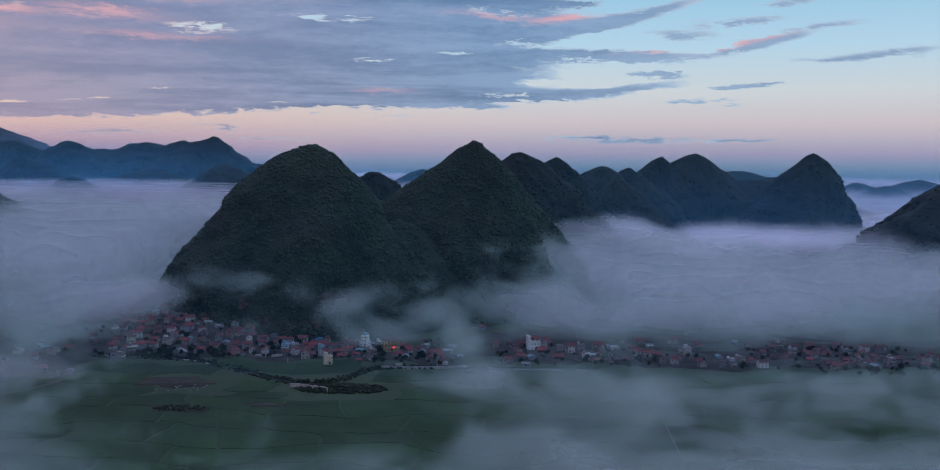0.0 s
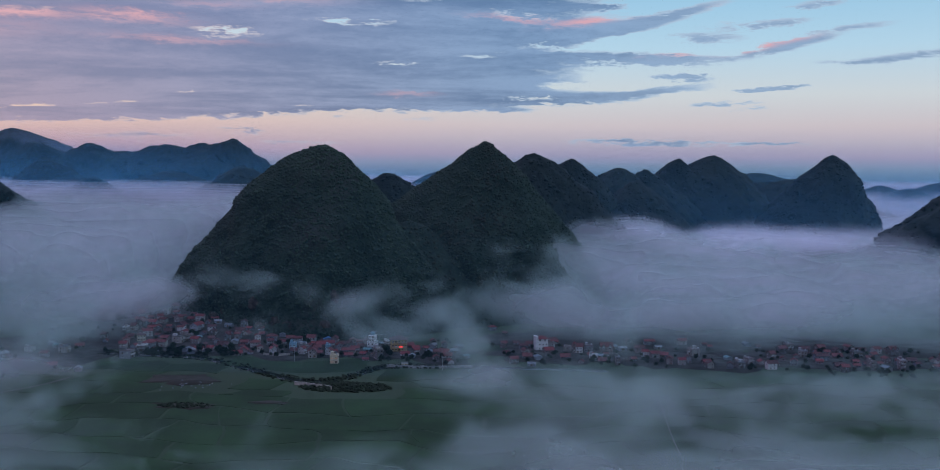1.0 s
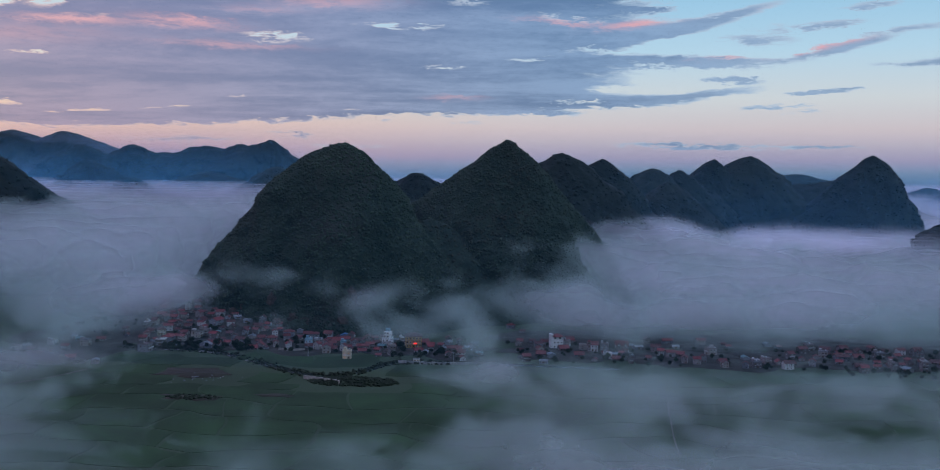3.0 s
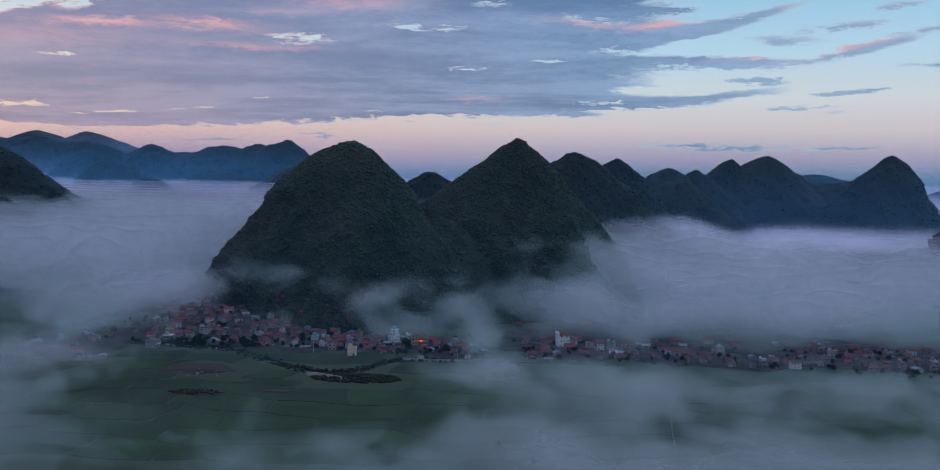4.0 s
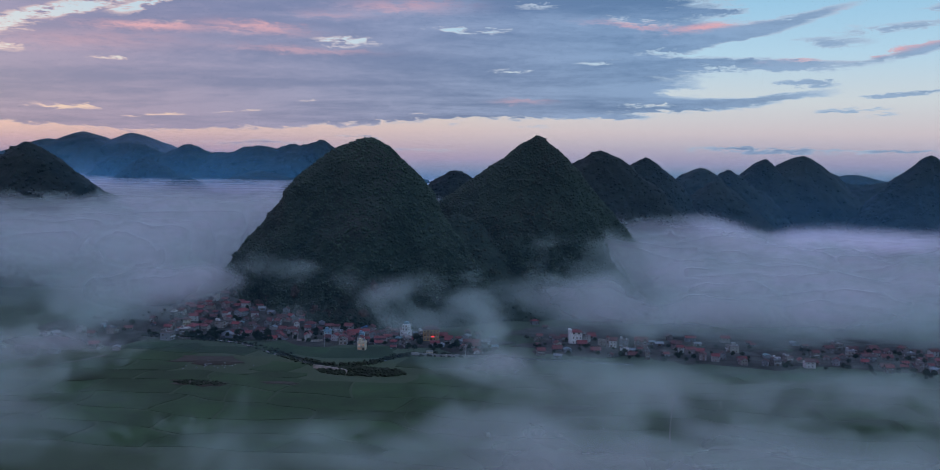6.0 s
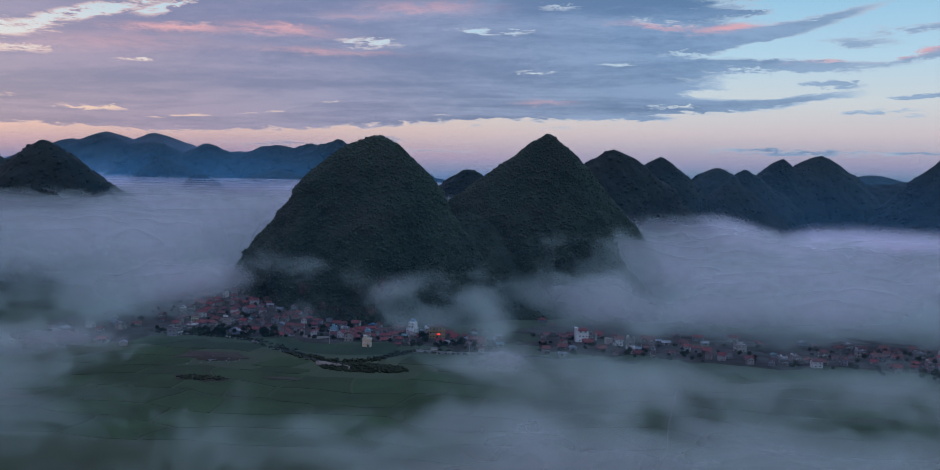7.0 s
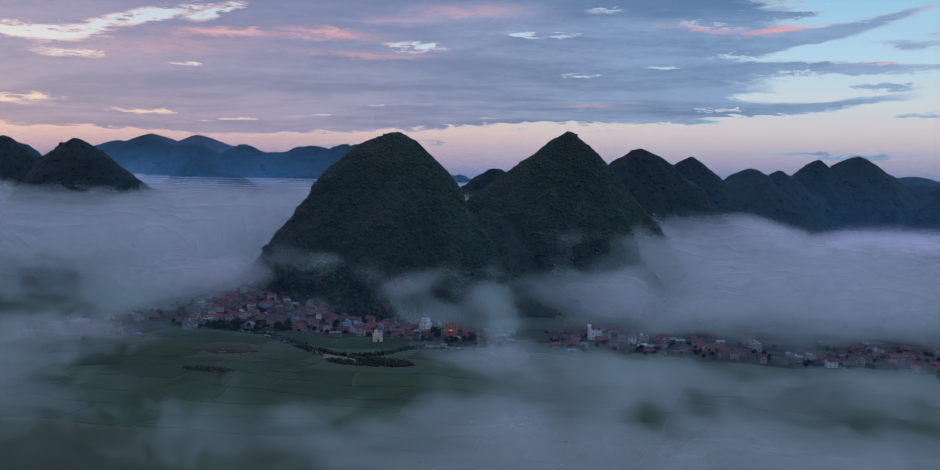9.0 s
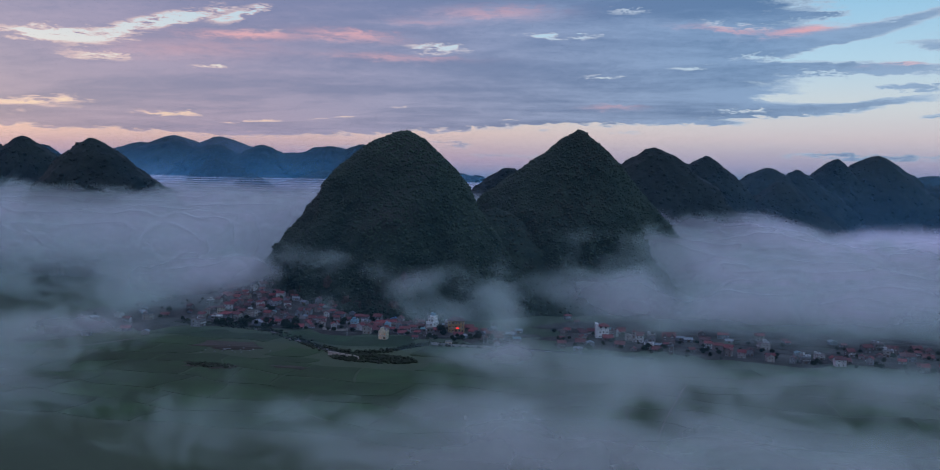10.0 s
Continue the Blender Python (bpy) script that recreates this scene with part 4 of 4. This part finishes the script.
def shed(label, roof, w=9, d=7):
    ob = thing("shed", label, "shed", "village sheds")
    walls(ob, w, d, 3.0, GREY, 1.4)
    gable_roof(ob, w, d, 3.0, 1.4, roof, 0.6)
    for x in (-w / 4, w / 4):
        window(ob, x, -d / 2, 1.0, 0)
    house_door(ob, 0, -d / 2, 0.05, 2.2, 2.3)
    return ob


KINDS = {
    "g": [house("two-storey pale house with red tile gable roof", 9, 8, 2, WHITE, RED_TILE, "gable", 2.4, balconies=1)],
    "f": [house("white house with gable end under red tiles", 7, 10, 2, WHITE, RED_TILE, "gable", 2.2, along=False)],
    "h": [house("blue-grey house under a broad red hip roof", 12, 9, 2, GREY, RED_TILE, "hip", 2.8)],
    "l": [house("long grey house under red tile roofs", 16, 9, 2, GREY, RED_TILE, "gable", 2.6)],
    "r": [house("low house with worn red tile roof", 10, 7, 1, WHITE, RED_TILE, "gable", 2.4, porch=True),
          house("low grey house with red tile roof", 8, 7, 1, GREY, RED_TILE, "gable", 2.2)],
    "t": [house("narrow white tube house with balconies and flat roof", 5, 11, 3, WHITE, RED_TILE, "flat", balconies=2)],
    "b": [house("plain white flat-roofed house with water tank", 9, 9, 2, WHITE, RED_TILE, "flat", balconies=1)],
    "u": [house("narrow light blue painted house with flat roof", 6, 9, 2, BLUE, RED_TILE, "flat", balconies=1)],
    "y": [house("cream house with red roof and small tower", 8, 8, 2, CREAM, RED_TILE, "hip", 2.2, balconies=1)],
    "c": [house("cream house with balconies and lamplit windows", 7, 8, 2, CREAM, RED_TILE, "flat", lit=((0, 0), (1, 0), (1, 1)), balconies=1)],
    "s": [shed("low shed with grey sheet metal roof", SHEET)],
    "m": [shed("shed with bright blue sheet metal roof", BLUE_SHEET, 11, 8)],
    "T": [tower_house()], "W": [white_house()], "o": [ochre_house()], "v": [villa()], "a": [twin_gable()], "k": [kiosk()],
}
# houses by row: x, y and kind
STREAM_ROW = [
    (-240, 645, "b"), (-258, 690, "f"), (-250, 698, "y"), (-238, 682, "h"), (-261, 752, "b"), (-280, 806, "b"),
    (-250, 739, "g"), (-234, 735, "g"), (-235, 714, "r"), (-221, 695, "b"), (-215, 721, "l"), (-203, 719, "f"),
    (-198, 702, "r"), (-207, 673, "s"), (-199, 674, "r"), (-213, 762, "s"), (-188, 713, "r"), (-179, 706, "g"),
    (-175, 740, "t"), (-162, 690, "h"), (-154, 708, "h"), (-168, 662, "r"), (-160, 667, "r"), (-145, 673, "f"),
]
MARKET_ROW = [
    (-152, 739, "s"), (-133, 685, "u"), (-136, 730, "r"), (-125, 715, "g"), (-114, 724, "m"), (-114, 660, "f"),
    (-116, 689, "r"), (-107, 685, "u"), (-101, 688, "g"), (-95, 640, "c"), (-93, 712, "f"), (-86, 682, "g"),
    (-80, 682, "s"), (-76, 697, "T"), (-67, 657, "t"), (-66, 702, "t"), (-56, 691, "o"), (-46, 632, "k"),
    (-44, 665, "s"), (-44, 697, "r"), (-36, 697, "r"), (-26, 653, "g"), (-16, 646, "r"), (-75, 650, "r"),
]
HILL_ROW = [
    (50, 706, "W"), (36, 702, "f"), (38, 671, "r"), (13, 790, "h"), (23, 770, "r"), (21, 709, "g"),
    (76, 696, "v"), (65, 672, "r"), (97, 697, "a"), (84, 683, "r"), (90, 661, "r"), (110, 708, "s"),
    (100, 654, "t"), (122, 699, "f"), (135, 735, "l"), (124, 686, "g"), (113, 669, "r"), (40, 643, "s"), (28, 649, "g"),
]
EAST_ROW = [
    (137, 660, "f"), (145, 657, "g"), (161, 695, "b"), (163, 662, "r"), (162, 648, "g"), (176, 648, "g"),
    (182, 649, "b"), (194, 668, "b"), (204, 648, "f"), (222, 681, "r"), (224, 662, "g"), (245, 706, "a"),
    (250, 683, "l"), (268, 703, "f"), (254, 658, "r"), (252, 642, "g"), (271, 674, "r"), (274, 653, "t"),
    (283, 650, "s"), (295, 654, "t"), (320, 652, "h"), (312, 711, "a"), (287, 690, "r"), (313, 670, "r"),
]
WEST_ROW = [
    (-301, 614, "l"), (-286, 579, "b"), (-254, 599, "s"), (-276, 609, "r"), (-326, 815, "s"), (-326, 853, "b"),
    (-335, 824, "r"), (-288, 774, "r"), (-330, 801, "b"), (-296, 641, "g"), (-318, 734, "r"), (-316, 661, "b"),
]


def rise(x, y):
    """The village climbs a gentle apron at the foot of the western peak."""
    return 17.0 * smooth01(y, 672, 775) * smooth01(x, -350, -290) * (1 - smooth01(x, -185, -120))


def apron():
    xs, ys = np.linspace(-352, -116, 60), np.linspace(668, 890, 64)
    verts = [(x, y, float(rise(x, y)) - 0.06 + 0.25 * noise.noise(Vector((x / 9, y / 9, 2.0))) * min(1.0, float(rise(x, y)))) for y in ys for x in xs]
    tagged(new("ground_slope", mesh_of("ground_slope", verts, grid_faces(64, 60), YARD)), "dark trodden slope climbing from the village to the peak", "ground", kind="structure")


YARD = surface("trodden_yard", (0.024, 0.024, 0.022, 1), (0.060, 0.055, 0.050, 1), 0.10)
apron()
RNG = random.Random(11)
SIZES = {"l": 7.5, "h": 6.5, "a": 6, "W": 7.5, "o": 7, "r": 4.6, "s": 4.6, "m": 5.5}
placed = []


def settle(x, y, kind):
    """Moves a house back until it stands clear of those already placed."""
    r = SIZES.get(kind, 4.4)
    for _ in range(14):
        near = [(p, q, s) for p, q, s in placed if math.hypot(x - p, (y - q) * 0.85) < (r + s) * 0.82]
        if not near:
            return x, y
        p, q, s = near[0]
        d = math.hypot(x - p, y - q) + 0.01
        x, y = x + (x - p) / d * 1.2, y + (y - q) / d * 1.6 + 0.9
    return None


used = {}
SPECIAL = "TWovakc"


def put_house(x, y, kind, spin):
    spot = settle(x, y, kind)
    if not spot:
        return
    placed.append((*spot, SIZES.get(kind, 4.4)))
    protos = KINDS[kind]
    k = used.get(kind, 0)
    used[kind] = k + 1
    proto = protos[k % len(protos)]
    size = {"T": 0.86, "W": 0.76, "o": 0.9}.get(kind, 0.8) if kind in SPECIAL else RNG.uniform(0.68, 0.88)
    m = pose(*spot, float(rise(*spot)) - 0.1 * (float(rise(*spot)) > 0.1), 0, 0, spin) @ Matrix.Diagonal((size, size, size * RNG.uniform(0.92, 1.08), 1))
    if k < len(protos):
        proto.matrix_basis = m
    else:
        copy_thing(proto, m)


for row in (MARKET_ROW, STREAM_ROW, HILL_ROW, EAST_ROW, WEST_ROW):
    for x, y, kind in row:
        put_house(x, y, kind, RNG.uniform(-14, 22) if kind in SPECIAL else RNG.choice((0, 0, 0, 0, 90, -90)) + RNG.uniform(-16, 26))
# houses packed in behind the rows
for _ in range(110):
    put_house(RNG.uniform(-265, -120), RNG.uniform(668, 745), RNG.choice("rrrrgfsbr"), RNG.choice((0, 0, 90)) + RNG.uniform(-20, 25))
for _ in range(55):
    put_house(RNG.uniform(-300, -195), RNG.uniform(690, 775), RNG.choice("rrrgfsbrt"), RNG.choice((0, 0, 90)) + RNG.uniform(-20, 25))
for _ in range(45):
    put_house(RNG.uniform(-120, -5), RNG.uniform(665, 715), RNG.choice("rrrgfsr"), RNG.choice((0, 0, 90)) + RNG.uniform(-20, 25))
for _ in range(62):
    put_house(RNG.uniform(15, 345), RNG.uniform(655, 740), RNG.choice("rrrgfsrb"), RNG.choice((0, 0, 90)) + RNG.uniform(-20, 25))
for _ in range(14):
    put_house(RNG.uniform(-345, -262), RNG.uniform(600, 760), RNG.choice("rrgsb"), RNG.choice((0, 0, 90)) + RNG.uniform(-20, 25))


# ---- trees ----
def tree_shape(seed, height, spread):
    """Trunk with limbs, and a crown of many ragged leaf clumps and loose sprays."""
    rng = random.Random(seed)
    ob = thing("tree", "dark leafy village tree among the houses", "tree", "village trees")
    bm = bmesh.new()
    tube(bm, (0, 0, -0.3), (0.15, 0.1, height * 0.5), 0.28, 0.16, 7)
    tips = []
    for k in range(5):
        a = k * 1.256 + rng.uniform(-0.3, 0.3)
        tip = (spread * 0.55 * math.cos(a), spread * 0.55 * math.sin(a), height * rng.uniform(0.6, 0.8))
        tube(bm, (0.1, 0.08, height * rng.uniform(0.3, 0.45)), tip, 0.12, 0.05, 5)
        tips.append(tip)
    part("trunk", bm, BARK, ob)
    vs, fs, at = [], [], 0
    for k in range(150):
        a, e = rng.uniform(0, 6.283), rng.uniform(-0.4, 1.3)
        d = rng.uniform(0.35, 1.0)
        c = np.array((spread * d * math.cos(a) * math.cos(e), spread * d * math.sin(a) * math.cos(e), height * (0.66 + 0.30 * d * math.sin(e)) + rng.uniform(-0.4, 0.4)))
        sv, sf = FAR_CROWNS[k % 6]
        vs.append(sv * rng.uniform(0.45, 0.95) * spread * 0.34 + c)
        fs.extend(tuple(int(i) + at for i in f) for f in sf)
        at += len(sv)
        # loose leaf sprays round each clump
        for _ in range(7):
            p = c + np.array([rng.gauss(0, 1) for _ in range(3)]) * spread * 0.26
            q = np.array([rng.gauss(0, 1) for _ in range(3)]) * 0.35
            r = np.array([rng.gauss(0, 1) for _ in range(3)]) * 0.35
            vs.append(np.array([p - q, p + r, p + q, p - r]))
            fs.append((at, at + 1, at + 2, at + 3))
            at += 4
    crown = new("crown", mesh_of("crown", np.concatenate(vs), fs, SHRUB, smooth=False))
    crown.parent = ob
    return ob


TREES = [tree_shape(1, 7.5, 3.2), tree_shape(2, 9.5, 3.6), tree_shape(3, 5.5, 2.7), tree_shape(4, 11.0, 4.0)]
planted = 0


def plant(x, y, size=1.0):
    global planted
    if any(math.hypot(x - p, y - q) < s * 0.75 + 1.0 for p, q, s in placed):
        return
    proto = TREES[planted % 4]
    m = pose(x, y, float(rise(x, y)), 0, 0, RNG.uniform(0, 360)) @ Matrix.Diagonal((size, size, size * RNG.uniform(0.85, 1.15), 1))
    if planted < 4:
        proto.matrix_basis = m
    else:
        copy_thing(proto, m)
    planted += 1


for _ in range(130):
    plant(RNG.uniform(-262, -10), RNG.uniform(655, 735), RNG.uniform(0.42, 0.78))
for _ in range(40):
    plant(RNG.uniform(-310, -200), RNG.uniform(690, 780), RNG.uniform(0.45, 0.8))
for _ in range(60):
    plant(RNG.uniform(-228, -165), RNG.uniform(650, 684), RNG.uniform(0.6, 0.95))
for _ in range(22):
    plant(RNG.uniform(-72, -5), RNG.uniform(640, 672), RNG.uniform(0.5, 0.85))
for _ in range(125):
    plant(RNG.uniform(12, 345), RNG.uniform(640, 715), RNG.uniform(0.42, 0.78))
for _ in range(24):
    plant(RNG.uniform(225, 330), RNG.uniform(622, 650), RNG.uniform(0.5, 0.85))
for _ in range(20):
    plant(RNG.uniform(-340, -250), RNG.uniform(610, 800), RNG.uniform(0.5, 0.85))


# ---- stream, fields and tracks ----
def ribbon(name, points, width, mat, z, label, category, lift=0.0, parent=None, thick=0.12):
    """A strip that follows a smoothed line over the ground, with real edges."""
    pts = [Vector((*p, 0)) for p in points]
    line = []
    for i in range(len(pts) - 1):
        a, b, c, d = pts[max(i - 1, 0)], pts[i], pts[i + 1], pts[min(i + 2, len(pts) - 1)]
        for k in range(8):
            t = k / 8
            line.append(0.5 * ((2 * b) + (c - a) * t + (2 * a - 5 * b + 4 * c - d) * t * t + (3 * b - a - 3 * c + d) * t ** 3))
    line.append(pts[-1])
    verts, faces = [], []
    for i, p in enumerate(line):
        tan = (line[min(i + 1, len(line) - 1)] - line[max(i - 1, 0)]).normalized()
        side = Vector((-tan.y, tan.x, 0)) * width * 0.5 * (1 + 0.25 * noise.noise(p * 0.06))
        for q, zz in ((p - side * 1.06, z - thick), (p - side, z), (p + side, z), (p + side * 1.06, z - thick)):
            verts.append((q.x, q.y, zz + lift))
        if i:
            o = (i - 1) * 4
            faces += [(o + j, o + j + 1, o + j + 5, o + j + 4) for j in range(3)]
    ob = new(name, mesh_of(name, verts, faces, mat))
    return tagged(ob, label, category, kind="structure"), line


STREAM_LINE = [(-262, 660), (-225, 655), (-186, 646), (-144, 612), (-112, 586), (-92, 582), (-76, 600), (-62, 626), (-30, 634), (20, 634), (90, 630)]
_, stream_line = ribbon("water", STREAM_LINE, 7.0, WATER, 0.16, "dark narrow stream winding past the village", "stream")


def bushes(name, spots, size, label, shapes=None):
    vs, fs, at = [], [], 0
    for k, (x, y, z) in enumerate(spots):
        sv, sf = (shapes or FAR_CROWNS)[k % 6]
        r = size * RNG.uniform(0.5, 1.3)
        vs.append(sv * np.array([r, r, r * RNG.uniform(0.6, 1.1)]) + np.array([x, y, z]))
        fs.append(sf + at)
        at += len(sv)
    tagged(new(name, mesh_of(name, np.concatenate(vs), np.concatenate(fs), SHRUB, smooth=False)), label, "bushes", kind="stuff")


bank = []
for p in stream_line:
    if p.x < -20:
        for _ in range(9):
            s = RNG.choice((-1, 1)) * RNG.uniform(3.6, 7.5)
            bank.append((p.x + RNG.uniform(-3, 3), p.y + s * 0.9, 0.1))
bushes("bank_shrubs", bank, 1.0, "dark scrub along both stream banks")
mound = []
for _ in range(520):
    a, r = RNG.uniform(0, 6.283), RNG.uniform(0, 1) ** 0.5
    mound.append((-76 + 28 * r * math.cos(a), 566 + 13 * r * math.sin(a), 0.2 + 1.2 * (1 - r)))
bushes("scrub_mound", mound, 1.15, "dark overgrown mound beside the stream bend")
patch = [(-157 + 15 * math.cos(a) * r, 514 + 6 * math.sin(a) * r, 0.1) for a, r in ((RNG.uniform(0, 6.283), RNG.random() ** 0.5) for _ in range(90))]
bushes("weed_patch", patch, 1.0, "dark weedy patch among the rice fields")


def soil_patch(x, y, rx, ry, label, mat=None, z=0.21):
    n = 40
    verts = [(x, y, z + 0.003)]
    for i in range(n):
        a = 2 * math.pi * i / n
        k = 1 + 0.7 * noise.noise(Vector((math.cos(a) * 1.5 + x, math.sin(a) * 1.5, y))) + 0.3 * noise.noise(Vector((math.cos(a) * 5 + x, math.sin(a) * 5, y)))
        verts.append((x + rx * k * math.cos(a), y + ry * k * math.sin(a), z))
    for i in range(n):
        verts.append((verts[i + 1][0], verts[i + 1][1], 0.0))
    faces = [(0, 1 + i, 1 + (i + 1) % n) for i in range(n)] + [(1 + i, 1 + n + i, 1 + n + (i + 1) % n, 1 + (i + 1) % n) for i in range(n)]
    tagged(new("soil_patch", mesh_of("soil_patch", verts, faces, mat or SOIL)), label, "bare ground", kind="structure")


soil_patch(-183, 578, 24, 16, "bare brown earth plot beside the rice fields")
soil_patch(-158, 514, 18, 8, "bare earth under weeds")
soil_patch(-112, 524, 12, 4, "small bare strip between paddies")
for k in range(22):
    bm = bmesh.new()
    w, d = RNG.uniform(0.5, 1.7), RNG.uniform(0.4, 0.8)
    box(bm, -w / 2, -d / 2, 0, w / 2, d / 2, RNG.uniform(0.2, 0.45))
    bmesh.ops.bevel(bm, geom=bm.edges[:], offset=0.06, segments=1, affect="EDGES")
    slab = part("stone_slab", bm, GREY, None, "", pose(-171 + RNG.gauss(0, 9), 564 + RNG.gauss(0, 6), 0.2, RNG.uniform(-6, 6), RNG.uniform(-6, 6), RNG.uniform(0, 180)))
    tagged(slab, "pale grey stone slab lying on bare earth", "slab", "slabs on the bare plot")


for k, (x, y, rx, ry) in enumerate(((-215, 700, 58, 46), (-150, 694, 52, 40), (-85, 684, 50, 36), (-32, 676, 40, 30), (60, 690, 58, 40), (150, 684, 70, 38), (255, 682, 80, 40), (-300, 690, 46, 110), (90, 748, 84, 44), (205, 750, 92, 44), (315, 752, 84, 44))):
    soil_patch(x, y, rx, ry, "dark trodden yards and lanes of the village", YARD, 0.03 + 0.004 * k)


def run_of_wall(points, height, mat, label):
    """A low wall built of blocks along a line."""
    ob = thing("retaining_wall", label, "wall")
    blocks = []
    for (x0, y0), (x1, y1) in zip(points, points[1:]):
        n = max(1, int(math.hypot(x1 - x0, y1 - y0) / 2.4))
        for i in range(n):
            f0, f1 = i / n, (i + 1) / n
            blocks.append(((x0 + (x1 - x0) * f0, y0 + (y1 - y0) * f0), (x0 + (x1 - x0) * f1, y0 + (y1 - y0) * f1)))
    bm = bmesh.new()
    box(bm, 0.02, -0.25, -0.2, 0.98, 0.25, 1.0)
    box(bm, 0.0, -0.32, 1.0, 1.0, 0.32, 1.12)
    bmesh.ops.recalc_face_normals(bm, faces=bm.faces)
    me = bpy.data.meshes.new("block")
    bm.to_mesh(me)
    bm.free()
    me.materials.append(mat)
    for (x0, y0), (x1, y1) in blocks:
        L = math.hypot(x1 - x0, y1 - y0)
        part("block", me, None, ob, at=pose(x0, y0, 0.0, 0, 0, math.degrees(math.atan2(y1 - y0, x1 - x0))) @ Matrix.Diagonal((L, 1, height * RNG.uniform(0.92, 1.06), 1)))


run_of_wall([(-58, 630), (-40, 627), (-18, 629), (0, 633)], 1.6, CONCRETE, "weathered concrete wall along the village edge")
run_of_wall([(-108, 571), (-97, 567), (-86, 562), (-83, 559)], 2.0, STONE, "pale stone embankment wall at the stream bend")
run_of_wall([(-150, 664), (-138, 661), (-131, 666)], 1.3, STONE, "pale garden wall before the houses")

ribbon("path", [(112, 560), (109, 532), (106, 500), (103, 466), (101, 430)], 0.7, TRACK, 0.28, "narrow pale farm track between the paddies", "path")
ribbon("path", [(-300, 498), (-276, 528), (-258, 556), (-250, 580)], 2.2, TRACK, 0.28, "pale village road along the fields", "path")
for k, (x0, y0) in enumerate(((48, 800), (60, 822), (55, 845), (70, 868))):
    ribbon("terrace_path", [(x0, y0), (x0 + 30, y0 + 10), (x0 + 62, y0 + 6), (x0 + 96, y0 - 4)], 2.2, TRACK, 0.28, "pale path along a terrace below the mountain", "path")


def pole(x, y, h, turn):
    ob = thing("power_pole", "grey concrete power pole with cross arms", "power pole", "power poles")
    bm = bmesh.new()
    tube(bm, (0, 0, -0.3), (0, 0, h), 0.2, 0.12, 8)
    part("mast", bm, CONCRETE, ob)
    for z in (h - 0.5, h - 1.4):
        bm = bmesh.new()
        box(bm, -1.1, -0.07, z, 1.1, 0.07, z + 0.14)
        arm = part("cross_arm", bm, STEEL, ob)
        for xx in (-0.95, 0.0, 0.95):
            bm = bmesh.new()
            tube(bm, (xx, 0, z + 0.14), (xx, 0, z + 0.42), 0.07, 0.05, 6)
            part("insulator", bm, WHITE, arm)
    ob.matrix_basis = pose(x, y, 0, 0, 0, turn)


pole(-123, 643, 10.5, 20)
pole(88, 760, 13.0, -10)
pole(-20, 622, 10.0, 15)


# ---- rice paddies: a warped patchwork of plots between low earth bunds ----
ground_ob = bpy.data.objects["ground"]


def bend(u, v):
    p = Vector((u / 70, v / 70, 0.3))
    return u + 26 * noise.noise(p) + 9 * noise.noise(p * 2.7), v + 24 * noise.noise(p + Vector((9, 3, 1))) + 9 * noise.noise(p * 2.9 + Vector((4, 4, 4)))


def paddies():
    count = 0
    for j in range(9):
        v0 = 390 + j * 29.0
        u = -330.0 + (j * 37) % 23
        while u < 340:
            w = RNG.uniform(26, 58)
            ring = []
            for a, b in ((0, 0), (0.25, 0), (0.5, 0), (0.75, 0), (1, 0), (1, 0.25), (1, 0.5), (1, 0.75), (1, 1), (0.75, 1), (0.5, 1), (0.25, 1), (0, 1), (0, 0.75), (0, 0.5), (0, 0.25)):
                ring.append(Vector((*bend(u + 0.7 + a * (w - 1.4), v0 + 0.7 + b * 27.6), 0)))
            u += w
            mid = sum(ring, Vector()) / 16
            if min((Vector((p.x, p.y, 0)) - mid).length for p in stream_line) < 20 or mid.y > 642 or (mid.y > 600 and -60 < mid.x < 330 and mid.y > 618):
                continue
            if math.hypot((mid.x + 78) / 34, (mid.y - 566) / 20) < 1 or math.hypot((mid.x + 180) / 34, (mid.y - 574) / 26) < 1 or mid.x < -250 and mid.y > 520:
                continue
            verts = [(p.x, p.y, 0.18) for p in ring] + [(p.x, p.y, -0.05) for p in ring]
            faces = [tuple(range(16))] + [(i, i + 16, (i + 1) % 16 + 16, (i + 1) % 16) for i in range(16)]
            ob = new("paddy", mesh_of("paddy", verts, faces, PADDY, smooth=False))
            ob.parent = ground_ob
            count += 1
    return count


paddies()
# the long field between the stream and the houses
tagged(ribbon("rice_field", [(-168, 640), (-140, 630), (-112, 618), (-88, 624), (-80, 634)], 24.0, PADDY, 0.17, "long green rice field below the houses", "field")[0])
